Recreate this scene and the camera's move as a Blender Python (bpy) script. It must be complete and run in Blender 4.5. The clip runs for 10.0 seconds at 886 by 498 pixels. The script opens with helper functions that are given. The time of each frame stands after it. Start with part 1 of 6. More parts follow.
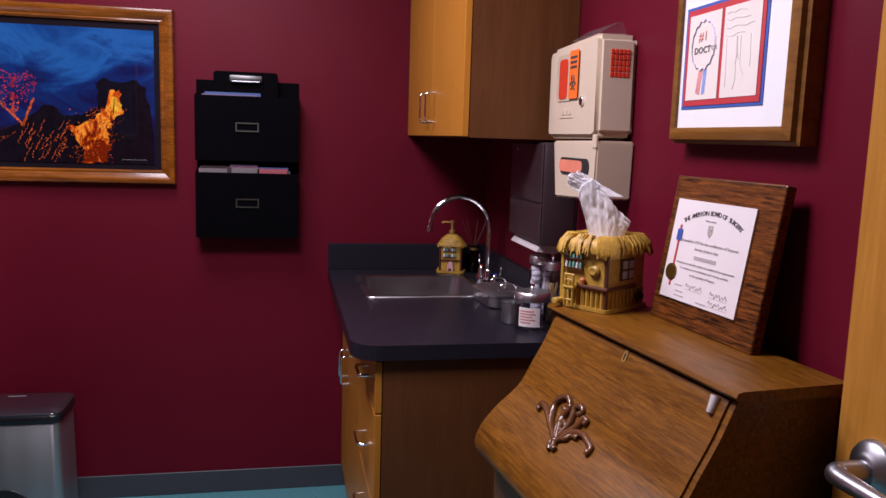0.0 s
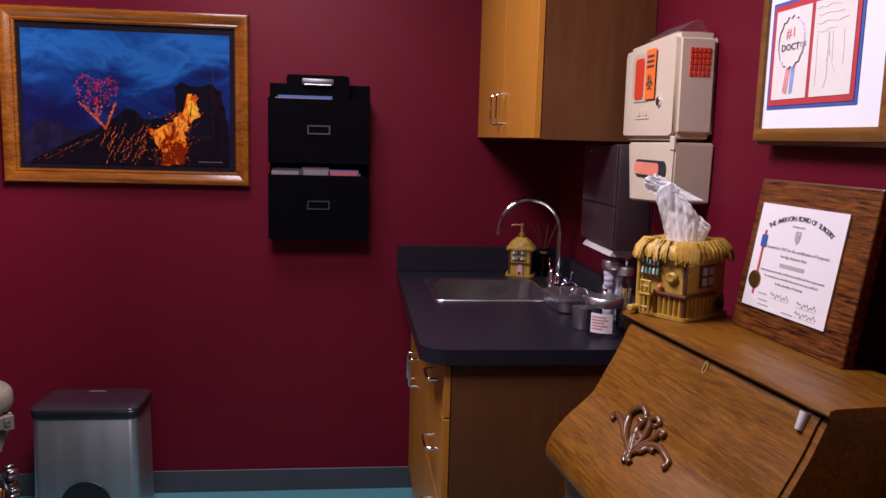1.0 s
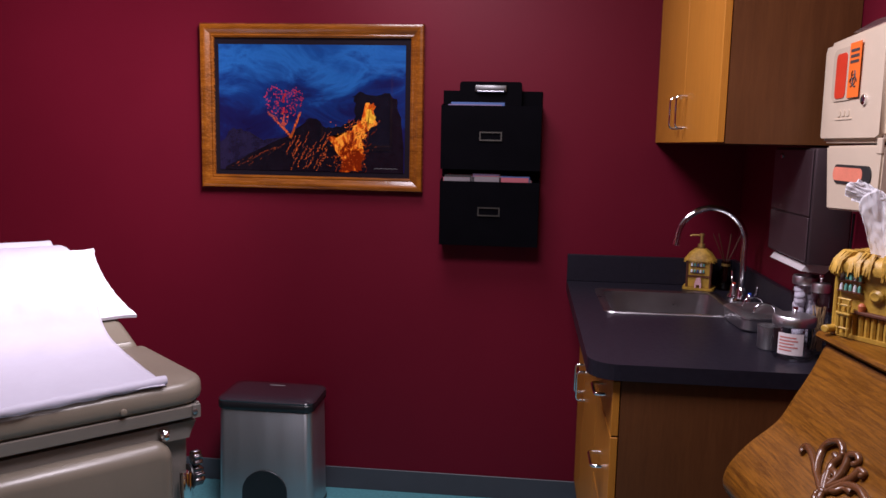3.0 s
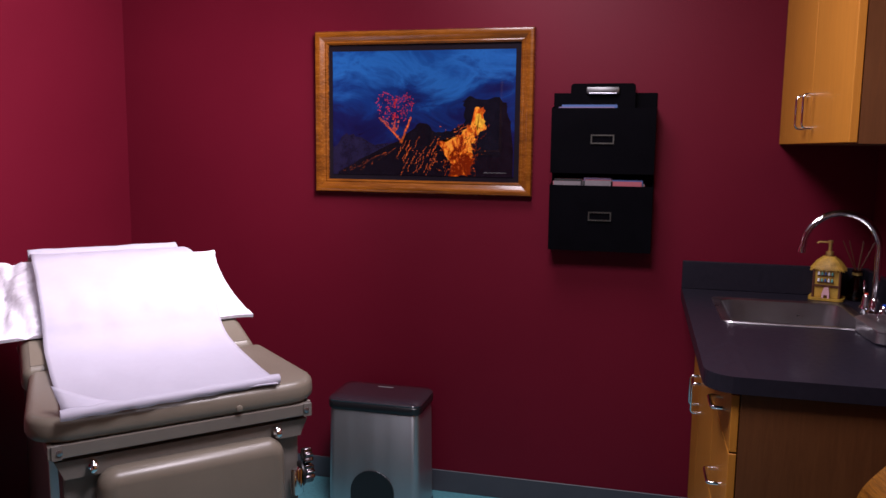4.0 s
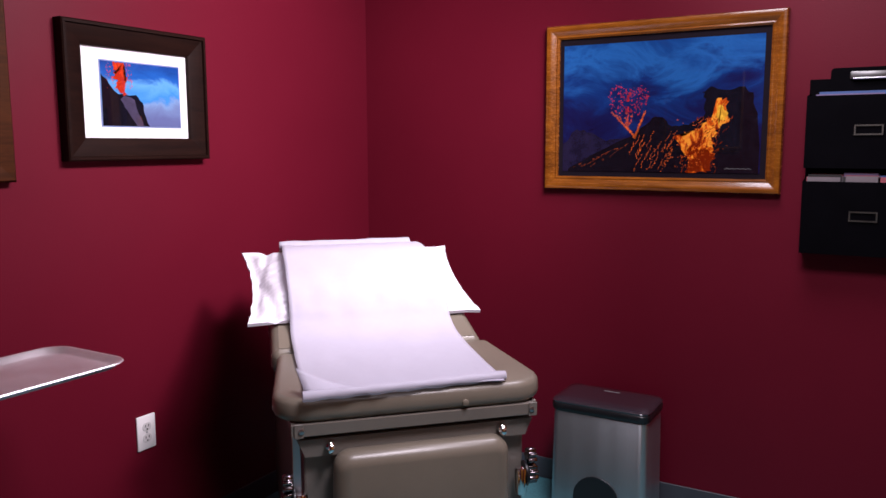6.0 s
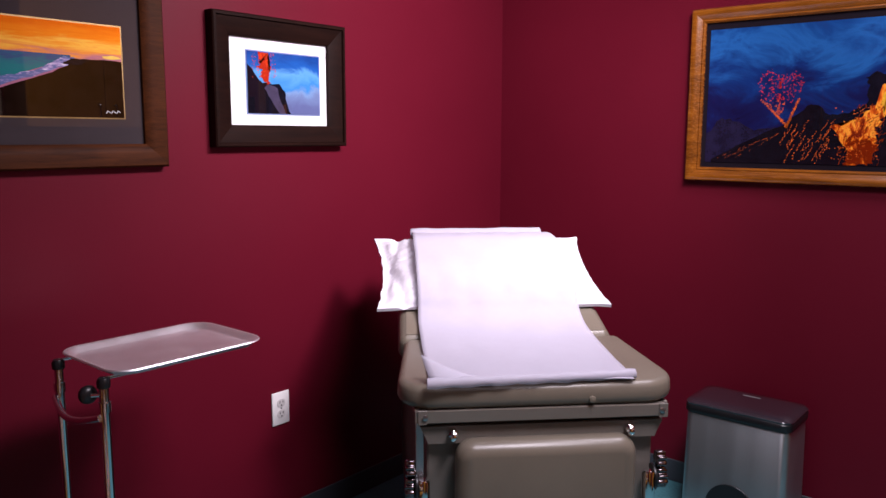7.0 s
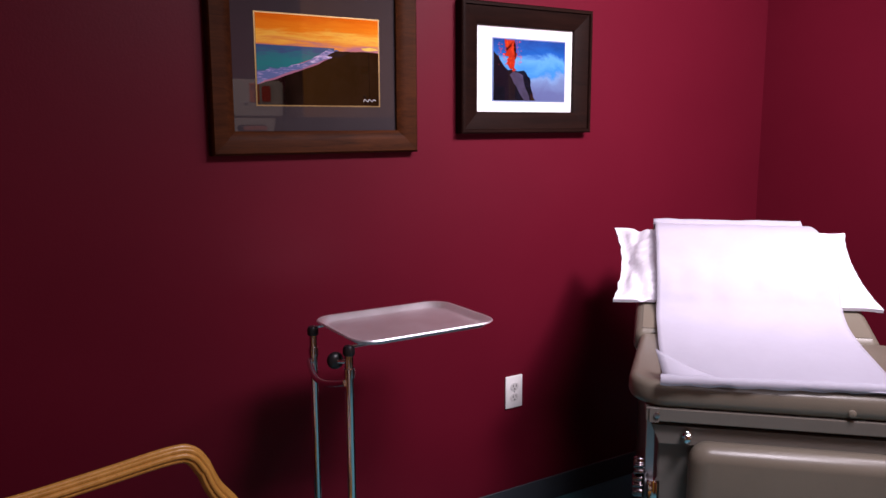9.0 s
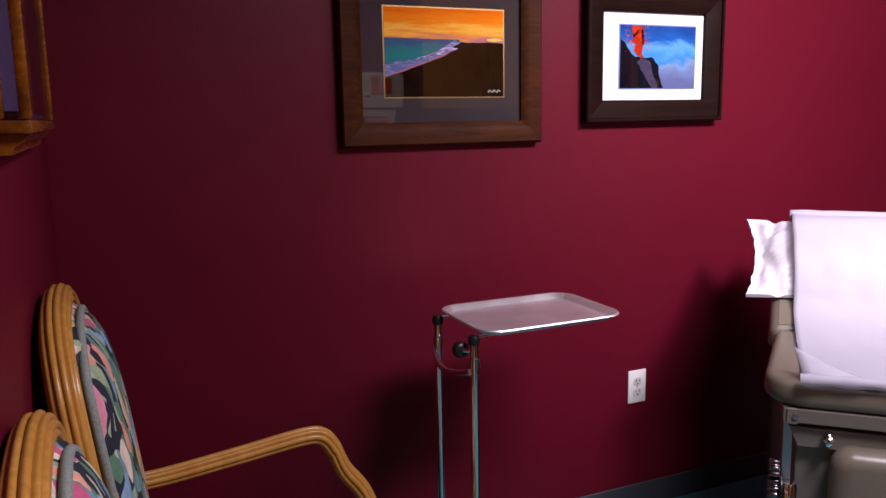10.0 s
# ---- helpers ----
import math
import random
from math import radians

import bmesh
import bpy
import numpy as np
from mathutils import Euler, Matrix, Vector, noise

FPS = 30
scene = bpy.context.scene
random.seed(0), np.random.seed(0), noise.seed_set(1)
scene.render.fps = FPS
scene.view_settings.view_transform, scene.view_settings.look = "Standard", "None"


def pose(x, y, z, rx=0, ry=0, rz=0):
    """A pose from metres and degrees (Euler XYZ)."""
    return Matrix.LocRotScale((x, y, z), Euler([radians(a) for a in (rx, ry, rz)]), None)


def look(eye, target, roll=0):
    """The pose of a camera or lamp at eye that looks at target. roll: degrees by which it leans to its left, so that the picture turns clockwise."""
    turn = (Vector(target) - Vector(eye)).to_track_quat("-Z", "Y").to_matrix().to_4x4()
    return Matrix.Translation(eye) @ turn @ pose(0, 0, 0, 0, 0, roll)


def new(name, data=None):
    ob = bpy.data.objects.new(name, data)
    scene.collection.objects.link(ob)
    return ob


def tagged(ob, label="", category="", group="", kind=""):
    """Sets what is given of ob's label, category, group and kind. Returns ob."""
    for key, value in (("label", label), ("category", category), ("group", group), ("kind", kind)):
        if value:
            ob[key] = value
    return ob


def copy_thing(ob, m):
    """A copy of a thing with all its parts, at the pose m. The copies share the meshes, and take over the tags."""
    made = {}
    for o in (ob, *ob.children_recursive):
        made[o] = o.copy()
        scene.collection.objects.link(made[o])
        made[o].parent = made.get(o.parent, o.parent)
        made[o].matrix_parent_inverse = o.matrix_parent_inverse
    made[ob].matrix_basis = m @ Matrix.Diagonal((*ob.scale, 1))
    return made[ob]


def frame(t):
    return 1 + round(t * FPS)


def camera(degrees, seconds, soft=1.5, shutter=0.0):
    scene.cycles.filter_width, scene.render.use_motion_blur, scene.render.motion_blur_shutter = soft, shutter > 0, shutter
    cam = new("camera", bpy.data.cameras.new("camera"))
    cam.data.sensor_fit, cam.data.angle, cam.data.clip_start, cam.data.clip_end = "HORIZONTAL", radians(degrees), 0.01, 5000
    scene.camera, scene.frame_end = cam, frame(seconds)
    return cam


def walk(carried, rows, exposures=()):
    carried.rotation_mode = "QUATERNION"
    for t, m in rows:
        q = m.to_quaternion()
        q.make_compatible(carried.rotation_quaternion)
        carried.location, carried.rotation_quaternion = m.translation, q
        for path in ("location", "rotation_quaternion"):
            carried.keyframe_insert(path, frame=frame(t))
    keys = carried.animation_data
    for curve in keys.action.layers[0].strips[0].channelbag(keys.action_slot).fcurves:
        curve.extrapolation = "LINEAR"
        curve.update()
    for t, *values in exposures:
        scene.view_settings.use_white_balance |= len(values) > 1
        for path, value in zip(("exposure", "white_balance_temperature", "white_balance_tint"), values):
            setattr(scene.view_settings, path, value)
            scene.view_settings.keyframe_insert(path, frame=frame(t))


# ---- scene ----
cam = camera(58.7, 10.0)
PATH = [
    (0, (0.168, -0.16, 1.442), (0.561, 1.781, 1.164), 1.8),
    (0.5, (0.165, -0.146, 1.441), (0.477, 1.81, 1.163), 1.7),
    (1, (0.164, -0.135, 1.443), (0.389, 1.833, 1.164), 1.6),
    (1.5, (0.164, -0.126, 1.441), (0.295, 1.851, 1.167), 1.5),
    (2, (0.169, -0.112, 1.438), (0.197, 1.87, 1.169), 1.5),
    (2.5, (0.176, -0.101, 1.437), (0.09, 1.879, 1.167), 1.4),
    (4, (0.172, -0.076, 1.43), (-0.308, 1.848, 1.17), 0.7),
    (4.5, (0.164, -0.062, 1.425), (-0.453, 1.823, 1.171), 0.5),
    (5, (0.149, -0.047, 1.416), (-0.593, 1.793, 1.167), 0.2),
    (5.5, (0.142, -0.04, 1.413), (-0.725, 1.745, 1.162), -0.1),
    (7, (0.131, -0.004, 1.409), (-1.142, 1.512, 1.122), 0.2),
    (7.5, (0.129, 0.02, 1.397), (-1.271, 1.418, 1.103), 0.2),
    (8, (0.137, 0.038, 1.386), (-1.372, 1.317, 1.091), -0.0),
    (8.5, (0.14, 0.038, 1.386), (-1.458, 1.203, 1.087), -0.1),
    (9, (0.139, 0.03, 1.393), (-1.538, 1.075, 1.084), -0.2),
    (9.5, (0.14, 0.012, 1.397), (-1.608, 0.929, 1.075), -0.3),
    (10, (0.126, 0.002, 1.395), (-1.682, 0.793, 1.064), -1.0),
]
walk(cam, [(t, look(eye, target, roll)) for t, eye, target, roll in PATH])

# ---- world and light ----
world = bpy.data.worlds.new("world")
world.use_nodes = True
scene.world = world
world.node_tree.nodes["Background"].inputs[0].default_value = (0.02, 0.02, 0.03, 1)
world.node_tree.nodes["Background"].inputs[1].default_value = 0.3


def area_lamp(name, m, sx, sy, watts, colour, spread=180):
    d = bpy.data.lights.new(name, "AREA")
    d.shape, d.size, d.size_y, d.energy, d.color = "RECTANGLE", sx, sy, watts, colour
    d.spread = radians(spread)
    ob = new(name, d)
    ob.matrix_world = m
    return ob


CEIL = 2.44
area_lamp("ceiling_lamp_light", pose(-0.1, 1.2, CEIL - 0.012), 0.55, 0.55, 42, (0.97, 0.87, 1.0))
area_lamp("ceiling_lamp_light", pose(-0.3, 2.2, CEIL - 0.012), 0.55, 0.55, 18, (0.97, 0.87, 1.0))
# No fixture known: spot added to brighten the west wall and pillow.
spot = bpy.data.lights.new("exam_spotlight_light", "SPOT")
spot.energy, spot.color, spot.shadow_soft_size = 345, (1.0, 0.88, 0.97), 0.2
spot.spot_size, spot.spot_blend = radians(98), 1.0
new("exam_spotlight_light", spot).matrix_world = look((-0.3, 1.8, CEIL - 0.06), (-2.0, 2.3, 1.5))

# ---- materials ----


def node_mat(name):
    m = bpy.data.materials.new(name)
    m.use_nodes = True
    nt = m.node_tree
    b = nt.nodes["Principled BSDF"]
    return m, nt, b


def coords(nt, scale=(1, 1, 1), kind="Object"):
    tc = nt.nodes.new("ShaderNodeTexCoord")
    mp = nt.nodes.new("ShaderNodeMapping")
    mp.inputs["Scale"].default_value = scale
    nt.links.new(tc.outputs[kind], mp.inputs["Vector"])
    return mp.outputs[0]


def noise_tex(nt, vec, scale, detail=4, rough=0.55, distortion=0.0):
    n = nt.nodes.new("ShaderNodeTexNoise")
    n.inputs["Scale"].default_value = scale
    n.inputs["Detail"].default_value = detail
    n.inputs["Roughness"].default_value = rough
    n.inputs["Distortion"].default_value = distortion
    nt.links.new(vec, n.inputs["Vector"])
    return n.outputs["Fac"]


def ramp(nt, fac, stops):
    r = nt.nodes.new("ShaderNodeValToRGB")
    e = r.color_ramp.elements
    e[0].position, e[0].color = stops[0][0], (*stops[0][1], 1)
    e[1].position, e[1].color = stops[-1][0], (*stops[-1][1], 1)
    for p, c in stops[1:-1]:
        n = e.new(p)
        n.color = (*c, 1)
    nt.links.new(fac, r.inputs[0])
    return r.outputs[0]


def maths(nt, op, a, b):
    n = nt.nodes.new("ShaderNodeMath")
    n.operation = op
    for i, v in enumerate((a, b)):
        if isinstance(v, (int, float)):
            n.inputs[i].default_value = v
        else:
            nt.links.new(v, n.inputs[i])
    return n.outputs[0]


def bump(nt, b, height, strength, distance=0.002):
    n = nt.nodes.new("ShaderNodeBump")
    n.inputs["Strength"].default_value = strength
    n.inputs["Distance"].default_value = distance
    nt.links.new(height, n.inputs["Height"])
    nt.links.new(n.outputs[0], b.inputs["Normal"])


def scaled(c, k):
    return tuple(min(1.0, v * k) for v in c)


def plain(name, c, rough=0.5, metal=0.0, vary=0.12, scale=14.0, fine=240.0, relief=0.06, coat=0.0, stretch=(1, 1, 1), spec=0.5, coat_rough=0.08):
    """A surface with stains at one scale and grain at another."""
    m, nt, b = node_mat(name)
    v = coords(nt, stretch)
    big = noise_tex(nt, v, scale, 5)
    small = noise_tex(nt, v, fine, 3)
    mixed = maths(nt, "ADD", maths(nt, "MULTIPLY", big, 0.65), maths(nt, "MULTIPLY", small, 0.35))
    nt.links.new(ramp(nt, mixed, [(0.3, scaled(c, 1 - vary)), (0.7, scaled(c, 1 + vary))]), b.inputs["Base Color"])
    rr = maths(nt, "ADD", maths(nt, "MULTIPLY", big, 0.16), rough - 0.08)
    nt.links.new(rr, b.inputs["Roughness"])
    b.inputs["Metallic"].default_value = metal
    b.inputs["Coat Weight"].default_value = coat
    b.inputs["Coat Roughness"].default_value = coat_rough
    b.inputs["Coat IOR"].default_value = 1.55 if coat_rough < 0.05 else 1.5
    b.inputs["Specular IOR Level"].default_value = spec
    if relief:
        bump(nt, b, small, relief)
    return m


def wood(name, dark, light, along="Z", rough=0.4, grain=1.0, relief=0.08, coat=0.0, wave=0.0, spec=0.25, spread=0.165):
    m, nt, b = node_mat(name)
    s = {"X": (1.2, 16, 16), "Y": (16, 1.2, 16), "Z": (16, 16, 1.2)}[along]
    v = coords(nt, tuple(k * grain for k in s))
    a = noise_tex(nt, v, 3.0, 6, 0.6, 0.8 + wave)
    f = noise_tex(nt, v, 22.0, 4, 0.6, 0.2)
    broad = noise_tex(nt, coords(nt), 4.0, 2)
    mixed = maths(nt, "ADD", maths(nt, "MULTIPLY", a, 0.55), maths(nt, "ADD", maths(nt, "MULTIPLY", f, 0.25), maths(nt, "MULTIPLY", broad, 0.2)))
    mid = tuple((p + q) / 2 for p, q in zip(dark, light))
    nt.links.new(ramp(nt, mixed, [(0.495 - spread, dark), (0.495, mid), (0.495 + spread, light)]), b.inputs["Base Color"])
    nt.links.new(maths(nt, "ADD", maths(nt, "MULTIPLY", f, 0.2), rough - 0.1), b.inputs["Roughness"])
    b.inputs["Coat Weight"].default_value = coat
    b.inputs["Coat Roughness"].default_value = 0.15
    b.inputs["Specular IOR Level"].default_value = spec
    bump(nt, b, f, relief, 0.001)
    return m


def clear_glass(name, tint=(1, 1, 1), rough=0.02):
    """Thin glass: clear, with a gloss that grows at grazing angles."""
    m, nt, b = node_mat(name)
    clear = nt.nodes.new("ShaderNodeBsdfTransparent")
    clear.inputs[0].default_value = (*tint, 1)
    shine = nt.nodes.new("ShaderNodeBsdfGlossy")
    shine.inputs["Roughness"].default_value = rough
    lw = nt.nodes.new("ShaderNodeLayerWeight")
    lw.inputs[0].default_value = 0.5
    gloss = maths(nt, "ADD", maths(nt, "MULTIPLY", maths(nt, "POWER", lw.outputs["Facing"], 4.0), 0.5), 0.04)
    mix = nt.nodes.new("ShaderNodeMixShader")
    nt.links.new(gloss, mix.inputs[0])
    nt.links.new(clear.outputs[0], mix.inputs[1])
    nt.links.new(shine.outputs[0], mix.inputs[2])
    nt.links.new(mix.outputs[0], nt.nodes["Material Output"].inputs["Surface"])
    return m


def wall_paint(name, c):
    m, nt, b = node_mat(name)
    v = coords(nt)
    big = noise_tex(nt, v, 1.6, 4)
    peel = noise_tex(nt, v, 160, 3)
    nt.links.new(ramp(nt, big, [(0.3, scaled(c, 0.93)), (0.7, scaled(c, 1.06))]), b.inputs["Base Color"])
    nt.links.new(maths(nt, "ADD", maths(nt, "MULTIPLY", big, 0.1), 0.42), b.inputs["Roughness"])
    b.inputs["Specular IOR Level"].default_value = 0.13
    bump(nt, b, peel, 0.12, 0.002)
    return m


WALL = wall_paint("burgundy_wall_paint", (0.108, 0.0046, 0.015))
# Unseen ceiling, toned grey to cut the bounced fill light.
CEILING = plain("ceiling_grey", (0.5, 0.5, 0.5), 0.9, vary=0.05)
FLOOR = plain("teal_vinyl", (0.08, 0.25, 0.285), 0.35, vary=0.35, scale=90, fine=320)
VINYL = plain("baseboard_vinyl", (0.045, 0.05, 0.062), 0.5, vary=0.1)
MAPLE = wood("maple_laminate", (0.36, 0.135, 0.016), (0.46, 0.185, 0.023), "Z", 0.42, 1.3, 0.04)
# Shade on the south-facing cabinet ends is put into this darker laminate.
ENDPANEL_SHADED = wood("shaded_end_laminate", (0.085, 0.030, 0.010), (0.125, 0.046, 0.015), "Z", 0.4, 1.3, 0.04)
DOORWOOD = wood("door_veneer", (0.36, 0.15, 0.022), (0.5, 0.225, 0.04), "Z", 0.35, 0.6, 0.03, wave=1.2)
OAK = wood("desk_oak", (0.055, 0.018, 0.0015), (0.235, 0.092, 0.009), "X", 0.34, 3.6, 0.35, 0.12, spread=0.14)
CARVED = plain("carved_walnut", (0.11, 0.042, 0.014), 0.25, vary=0.2, coat=0.4)
COUNTER = plain("charcoal_laminate", (0.014, 0.0125, 0.019), 0.36, vary=0.2, scale=60, fine=500, relief=0.03, spec=0.22)
SINKSTEEL = plain("sink_steel", (0.40, 0.39, 0.40), 0.3, 1.0, vary=0.08, fine=400, relief=0.02)
BLACK = plain("black_plastic", (0.009, 0.009, 0.011), 0.35, vary=0.2)
BLACKMETAL = plain("black_mesh_metal", (0.0022, 0.002, 0.003), 0.65, vary=0.2, spec=0.02)
STEEL = plain("brushed_steel", (0.66, 0.65, 0.66), 0.36, 1.0, vary=0.06, fine=400, relief=0.02)
TRAYSTEEL = plain("tray_steel", (0.95, 0.9, 0.93), 0.45, 0.92, vary=0.06, fine=500, relief=0.02)
# Teal tint puts the floor's reflection into the steel colour.
BRUSHED = plain("bin_steel_floor_tint", (0.50, 0.55, 0.58), 0.42, 1.0, vary=0.06, fine=600, stretch=(1, 1, 0.05), relief=0.02)
CHROME = plain("chrome", (0.8, 0.8, 0.82), 0.09, 1.0, vary=0.03, relief=0.0)
BRASS = plain("aged_brass", (0.5, 0.33, 0.1), 0.38, 0.75, vary=0.2)
NICKEL = plain("satin_nickel", (0.42, 0.42, 0.45), 0.33, 1.0, vary=0.04, relief=0.01)
BEIGE = plain("beige_plastic", (0.60, 0.49, 0.37), 0.42, vary=0.04, relief=0.02)
RED = plain("red_plastic", (0.62, 0.045, 0.02), 0.35, vary=0.1)
ORANGE = plain("orange_sticker", (0.85, 0.16, 0.02), 0.5, vary=0.05)
WHITE = plain("white_paper", (0.80, 0.80, 0.82), 0.75, vary=0.03, fine=500, relief=0.05)
TISSUE = plain("tissue_paper", (0.93, 0.92, 0.94), 0.9, vary=0.02, fine=90, relief=0.08)
tn = TISSUE.node_tree
tl_node, tm_node = tn.nodes.new("ShaderNodeBsdfTranslucent"), tn.nodes.new("ShaderNodeMixShader")
tl_node.inputs["Color"].default_value = (0.94, 0.93, 0.95, 1)
tm_node.inputs[0].default_value = 0.42
tn.links.new(tn.nodes["Principled BSDF"].outputs[0], tm_node.inputs[1])
tn.links.new(tl_node.outputs[0], tm_node.inputs[2])
tn.links.new(tm_node.outputs[0], tn.nodes["Material Output"].inputs[0])
PAPER = plain("exam_paper", (0.53, 0.51, 0.60), 0.7, vary=0.03, scale=9, fine=60, relief=0.12)
PAPER.node_tree.nodes["Principled BSDF"].inputs["Alpha"].default_value = 0.72
QUILT = plain("pillow_cover", (0.64, 0.62, 0.69), 0.8, vary=0.04, fine=130, relief=0.35)
OUTLET = plain("white_nylon", (0.78, 0.76, 0.76), 0.35, vary=0.02, relief=0.0)
SLOT = plain("dark_slot", (0.02, 0.02, 0.02), 0.6)
LEATHER = plain("taupe_vinyl", (0.17, 0.146, 0.112), 0.30, vary=0.08, scale=8, fine=420, relief=0.12)
TABLEBODY = plain("taupe_enamel", (0.16, 0.145, 0.125), 0.42, vary=0.06)
GOLDOAK = wood("volcano_frame_wood", (0.055, 0.013, 0.0015), (0.30, 0.094, 0.008), "X", 0.26, 0.45, 0.05, 0.7)
WALNUT = wood("walnut_frame", (0.018, 0.0055, 0.002), (0.075, 0.021, 0.006), "X", 0.5, 1.2, 0.1, spec=0.06)
AWARDWOOD = wood("award_frame_wood", (0.10, 0.04, 0.008), (0.26, 0.11, 0.022), "X", 0.35, 1.0, 0.05, 0.2)
ESPRESSO = wood("espresso_frame", (0.0045, 0.002, 0.0018), (0.017, 0.0062, 0.0042), "X", 0.5, 1.2, 0.15, spec=0.06)
ZEBRA = wood("zebra_wood_plaque", (0.010, 0.004, 0.002), (0.2, 0.062, 0.012), "X", 0.35, 4.0, 0.05, 0.1, 0.1, spread=0.085)
CHAIRWOOD = wood("chair_limed_oak", (0.36, 0.155, 0.025), (0.54, 0.27, 0.06), "Z", 0.36, 1.0, 0.05, 0.2)
RESIN = plain("straw_yellow_resin", (0.42, 0.25, 0.035), 0.45, vary=0.3, scale=45, fine=200, relief=0.3)
THATCH = plain("thatch_resin", (0.46, 0.27, 0.04), 0.5, vary=0.4, scale=60, fine=260, relief=0.4)
RESINBROWN = plain("brown_resin", (0.09, 0.03, 0.015), 0.4, vary=0.2)
GLASS = clear_glass("clear_glass", (0.95, 0.95, 0.96))

# ---- mesh helpers ----


def add_box(bm, x0, x1, y0, y1, z0, z1, bevel=0.0, seg=2):
    m = Matrix.Translation(((x0 + x1) / 2, (y0 + y1) / 2, (z0 + z1) / 2)) @ Matrix.Diagonal((x1 - x0, y1 - y0, z1 - z0, 1))
    vs = bmesh.ops.create_cube(bm, size=1, matrix=m)["verts"]
    if bevel:
        es = list({e for v in vs for e in v.link_edges})
        bmesh.ops.bevel(bm, geom=es, offset=bevel, segments=seg, affect="EDGES", profile=0.5)
    return bm


def boxed(*a, **k):
    return add_box(bmesh.new(), *a, **k)


def loft(bm, loops, closed=True, cap0=False, cap1=False):
    rows = [[bm.verts.new(p) for p in lp] for lp in loops]
    n = len(rows[0])
    for a, b in zip(rows, rows[1:]):
        for i in range(n if closed else n - 1):
            j = (i + 1) % n
            bm.faces.new((a[i], a[j], b[j], b[i]))
    if cap0:
        bm.faces.new(rows[0][::-1])
    if cap1:
        bm.faces.new(rows[-1])
    return bm


def lathe(bm, profile, n=24, at=(0, 0, 0), axis="Z"):
    """Turns (radius, height) pairs round an axis; the ends are closed."""
    def put(r, h, k):
        c, s = r * math.cos(2 * math.pi * k / n), r * math.sin(2 * math.pi * k / n)
        p = {"Z": (c, s, h), "Y": (c, h, s), "X": (h, c, s)}[axis]
        return tuple(a + b for a, b in zip(p, at))
    return loft(bm, [[put(r, h, k) for k in range(n)] for r, h in profile], True, True, True)


def tube(bm, pts, r, n=10, flat=1.0):
    """A round bar along a line of points; r is one radius or one a point."""
    pts = [Vector(p) for p in pts]
    rs = r if isinstance(r, (list, tuple)) else [r] * len(pts)
    loops, side = [], None
    for i, p in enumerate(pts):
        d = (pts[min(i + 1, len(pts) - 1)] - pts[max(i - 1, 0)]).normalized()
        if side is None:
            side = d.orthogonal().normalized()
        side = (side - d * side.dot(d)).normalized()
        up = d.cross(side)
        loops.append([p + (side * math.cos(a) + up * math.sin(a) * flat) * rs[i] for a in [2 * math.pi * k / n for k in range(n)]])
    return loft(bm, loops, True, True, True)


def prism(bm, outline, a, b, axis="Y"):
    """An outline of (u, v) pairs drawn out from a to b along an axis."""
    put = {"Y": lambda u, v, w: (u, w, v), "Z": lambda u, v, w: (u, v, w), "X": lambda u, v, w: (w, u, v)}[axis]
    return loft(bm, [[put(u, v, w) for u, v in outline] for w in (a, b)], True, True, True)


def round_rect(w, h, r, n=5, cx=0.0, cy=0.0):
    pts = []
    for sx, sy, a0 in ((1, 1, 0), (-1, 1, 90), (-1, -1, 180), (1, -1, 270)):
        for k in range(n + 1):
            a = radians(a0 + 90 * k / n)
            pts.append((cx + sx * (w / 2 - r) + r * math.cos(a), cy + sy * (h / 2 - r) + r * math.sin(a)))
    return pts


def arc(cx, cy, r, a0, a1, n):
    return [(cx + r * math.cos(radians(a0 + (a1 - a0) * k / n)), cy + r * math.sin(radians(a0 + (a1 - a0) * k / n))) for k in range(n + 1)]


def smooth_line(pts, n=6):
    """Catmull-Rom through points."""
    ps = [Vector(p) for p in pts]
    out = []
    for i in range(len(ps) - 1):
        p0, p1, p2, p3 = ps[max(i - 1, 0)], ps[i], ps[i + 1], ps[min(i + 2, len(ps) - 1)]
        for k in range(n):
            t = k / n
            out.append(0.5 * (2 * p1 + (p2 - p0) * t + (2 * p0 - 5 * p1 + 4 * p2 - p3) * t * t + (3 * p1 - p0 - 3 * p2 + p3) * t ** 3))
    return out + [ps[-1]]


def part(name, bm, material, parent=None, label="", smooth=None):
    """Links a bmesh as one mesh object, under a thing or a part. smooth: the angle up to which edges are shaded round."""
    bmesh.ops.recalc_face_normals(bm, faces=bm.faces)
    if smooth:
        for f in bm.faces:
            f.smooth = True
        for e in bm.edges:
            if len(e.link_faces) == 2 and e.calc_face_angle(0) > radians(smooth):
                e.smooth = False
    me = bpy.data.meshes.new(name)
    bm.to_mesh(me)
    bm.free()
    me.materials.append(material)
    ob = new(name, me)
    if parent is not None:
        ob.parent = parent
    if label:
        ob["label"] = label
    return ob


def thing(name, m, label, category, group="", kind=""):
    ob = new(name)
    ob.empty_display_size = 0.05
    ob.matrix_basis = m
    return tagged(ob, label, category, group, kind)


def structure(name, bm, material, label, category, smooth=None):
    return tagged(part(name, bm, material, None, "", smooth), label, category, "", "structure")


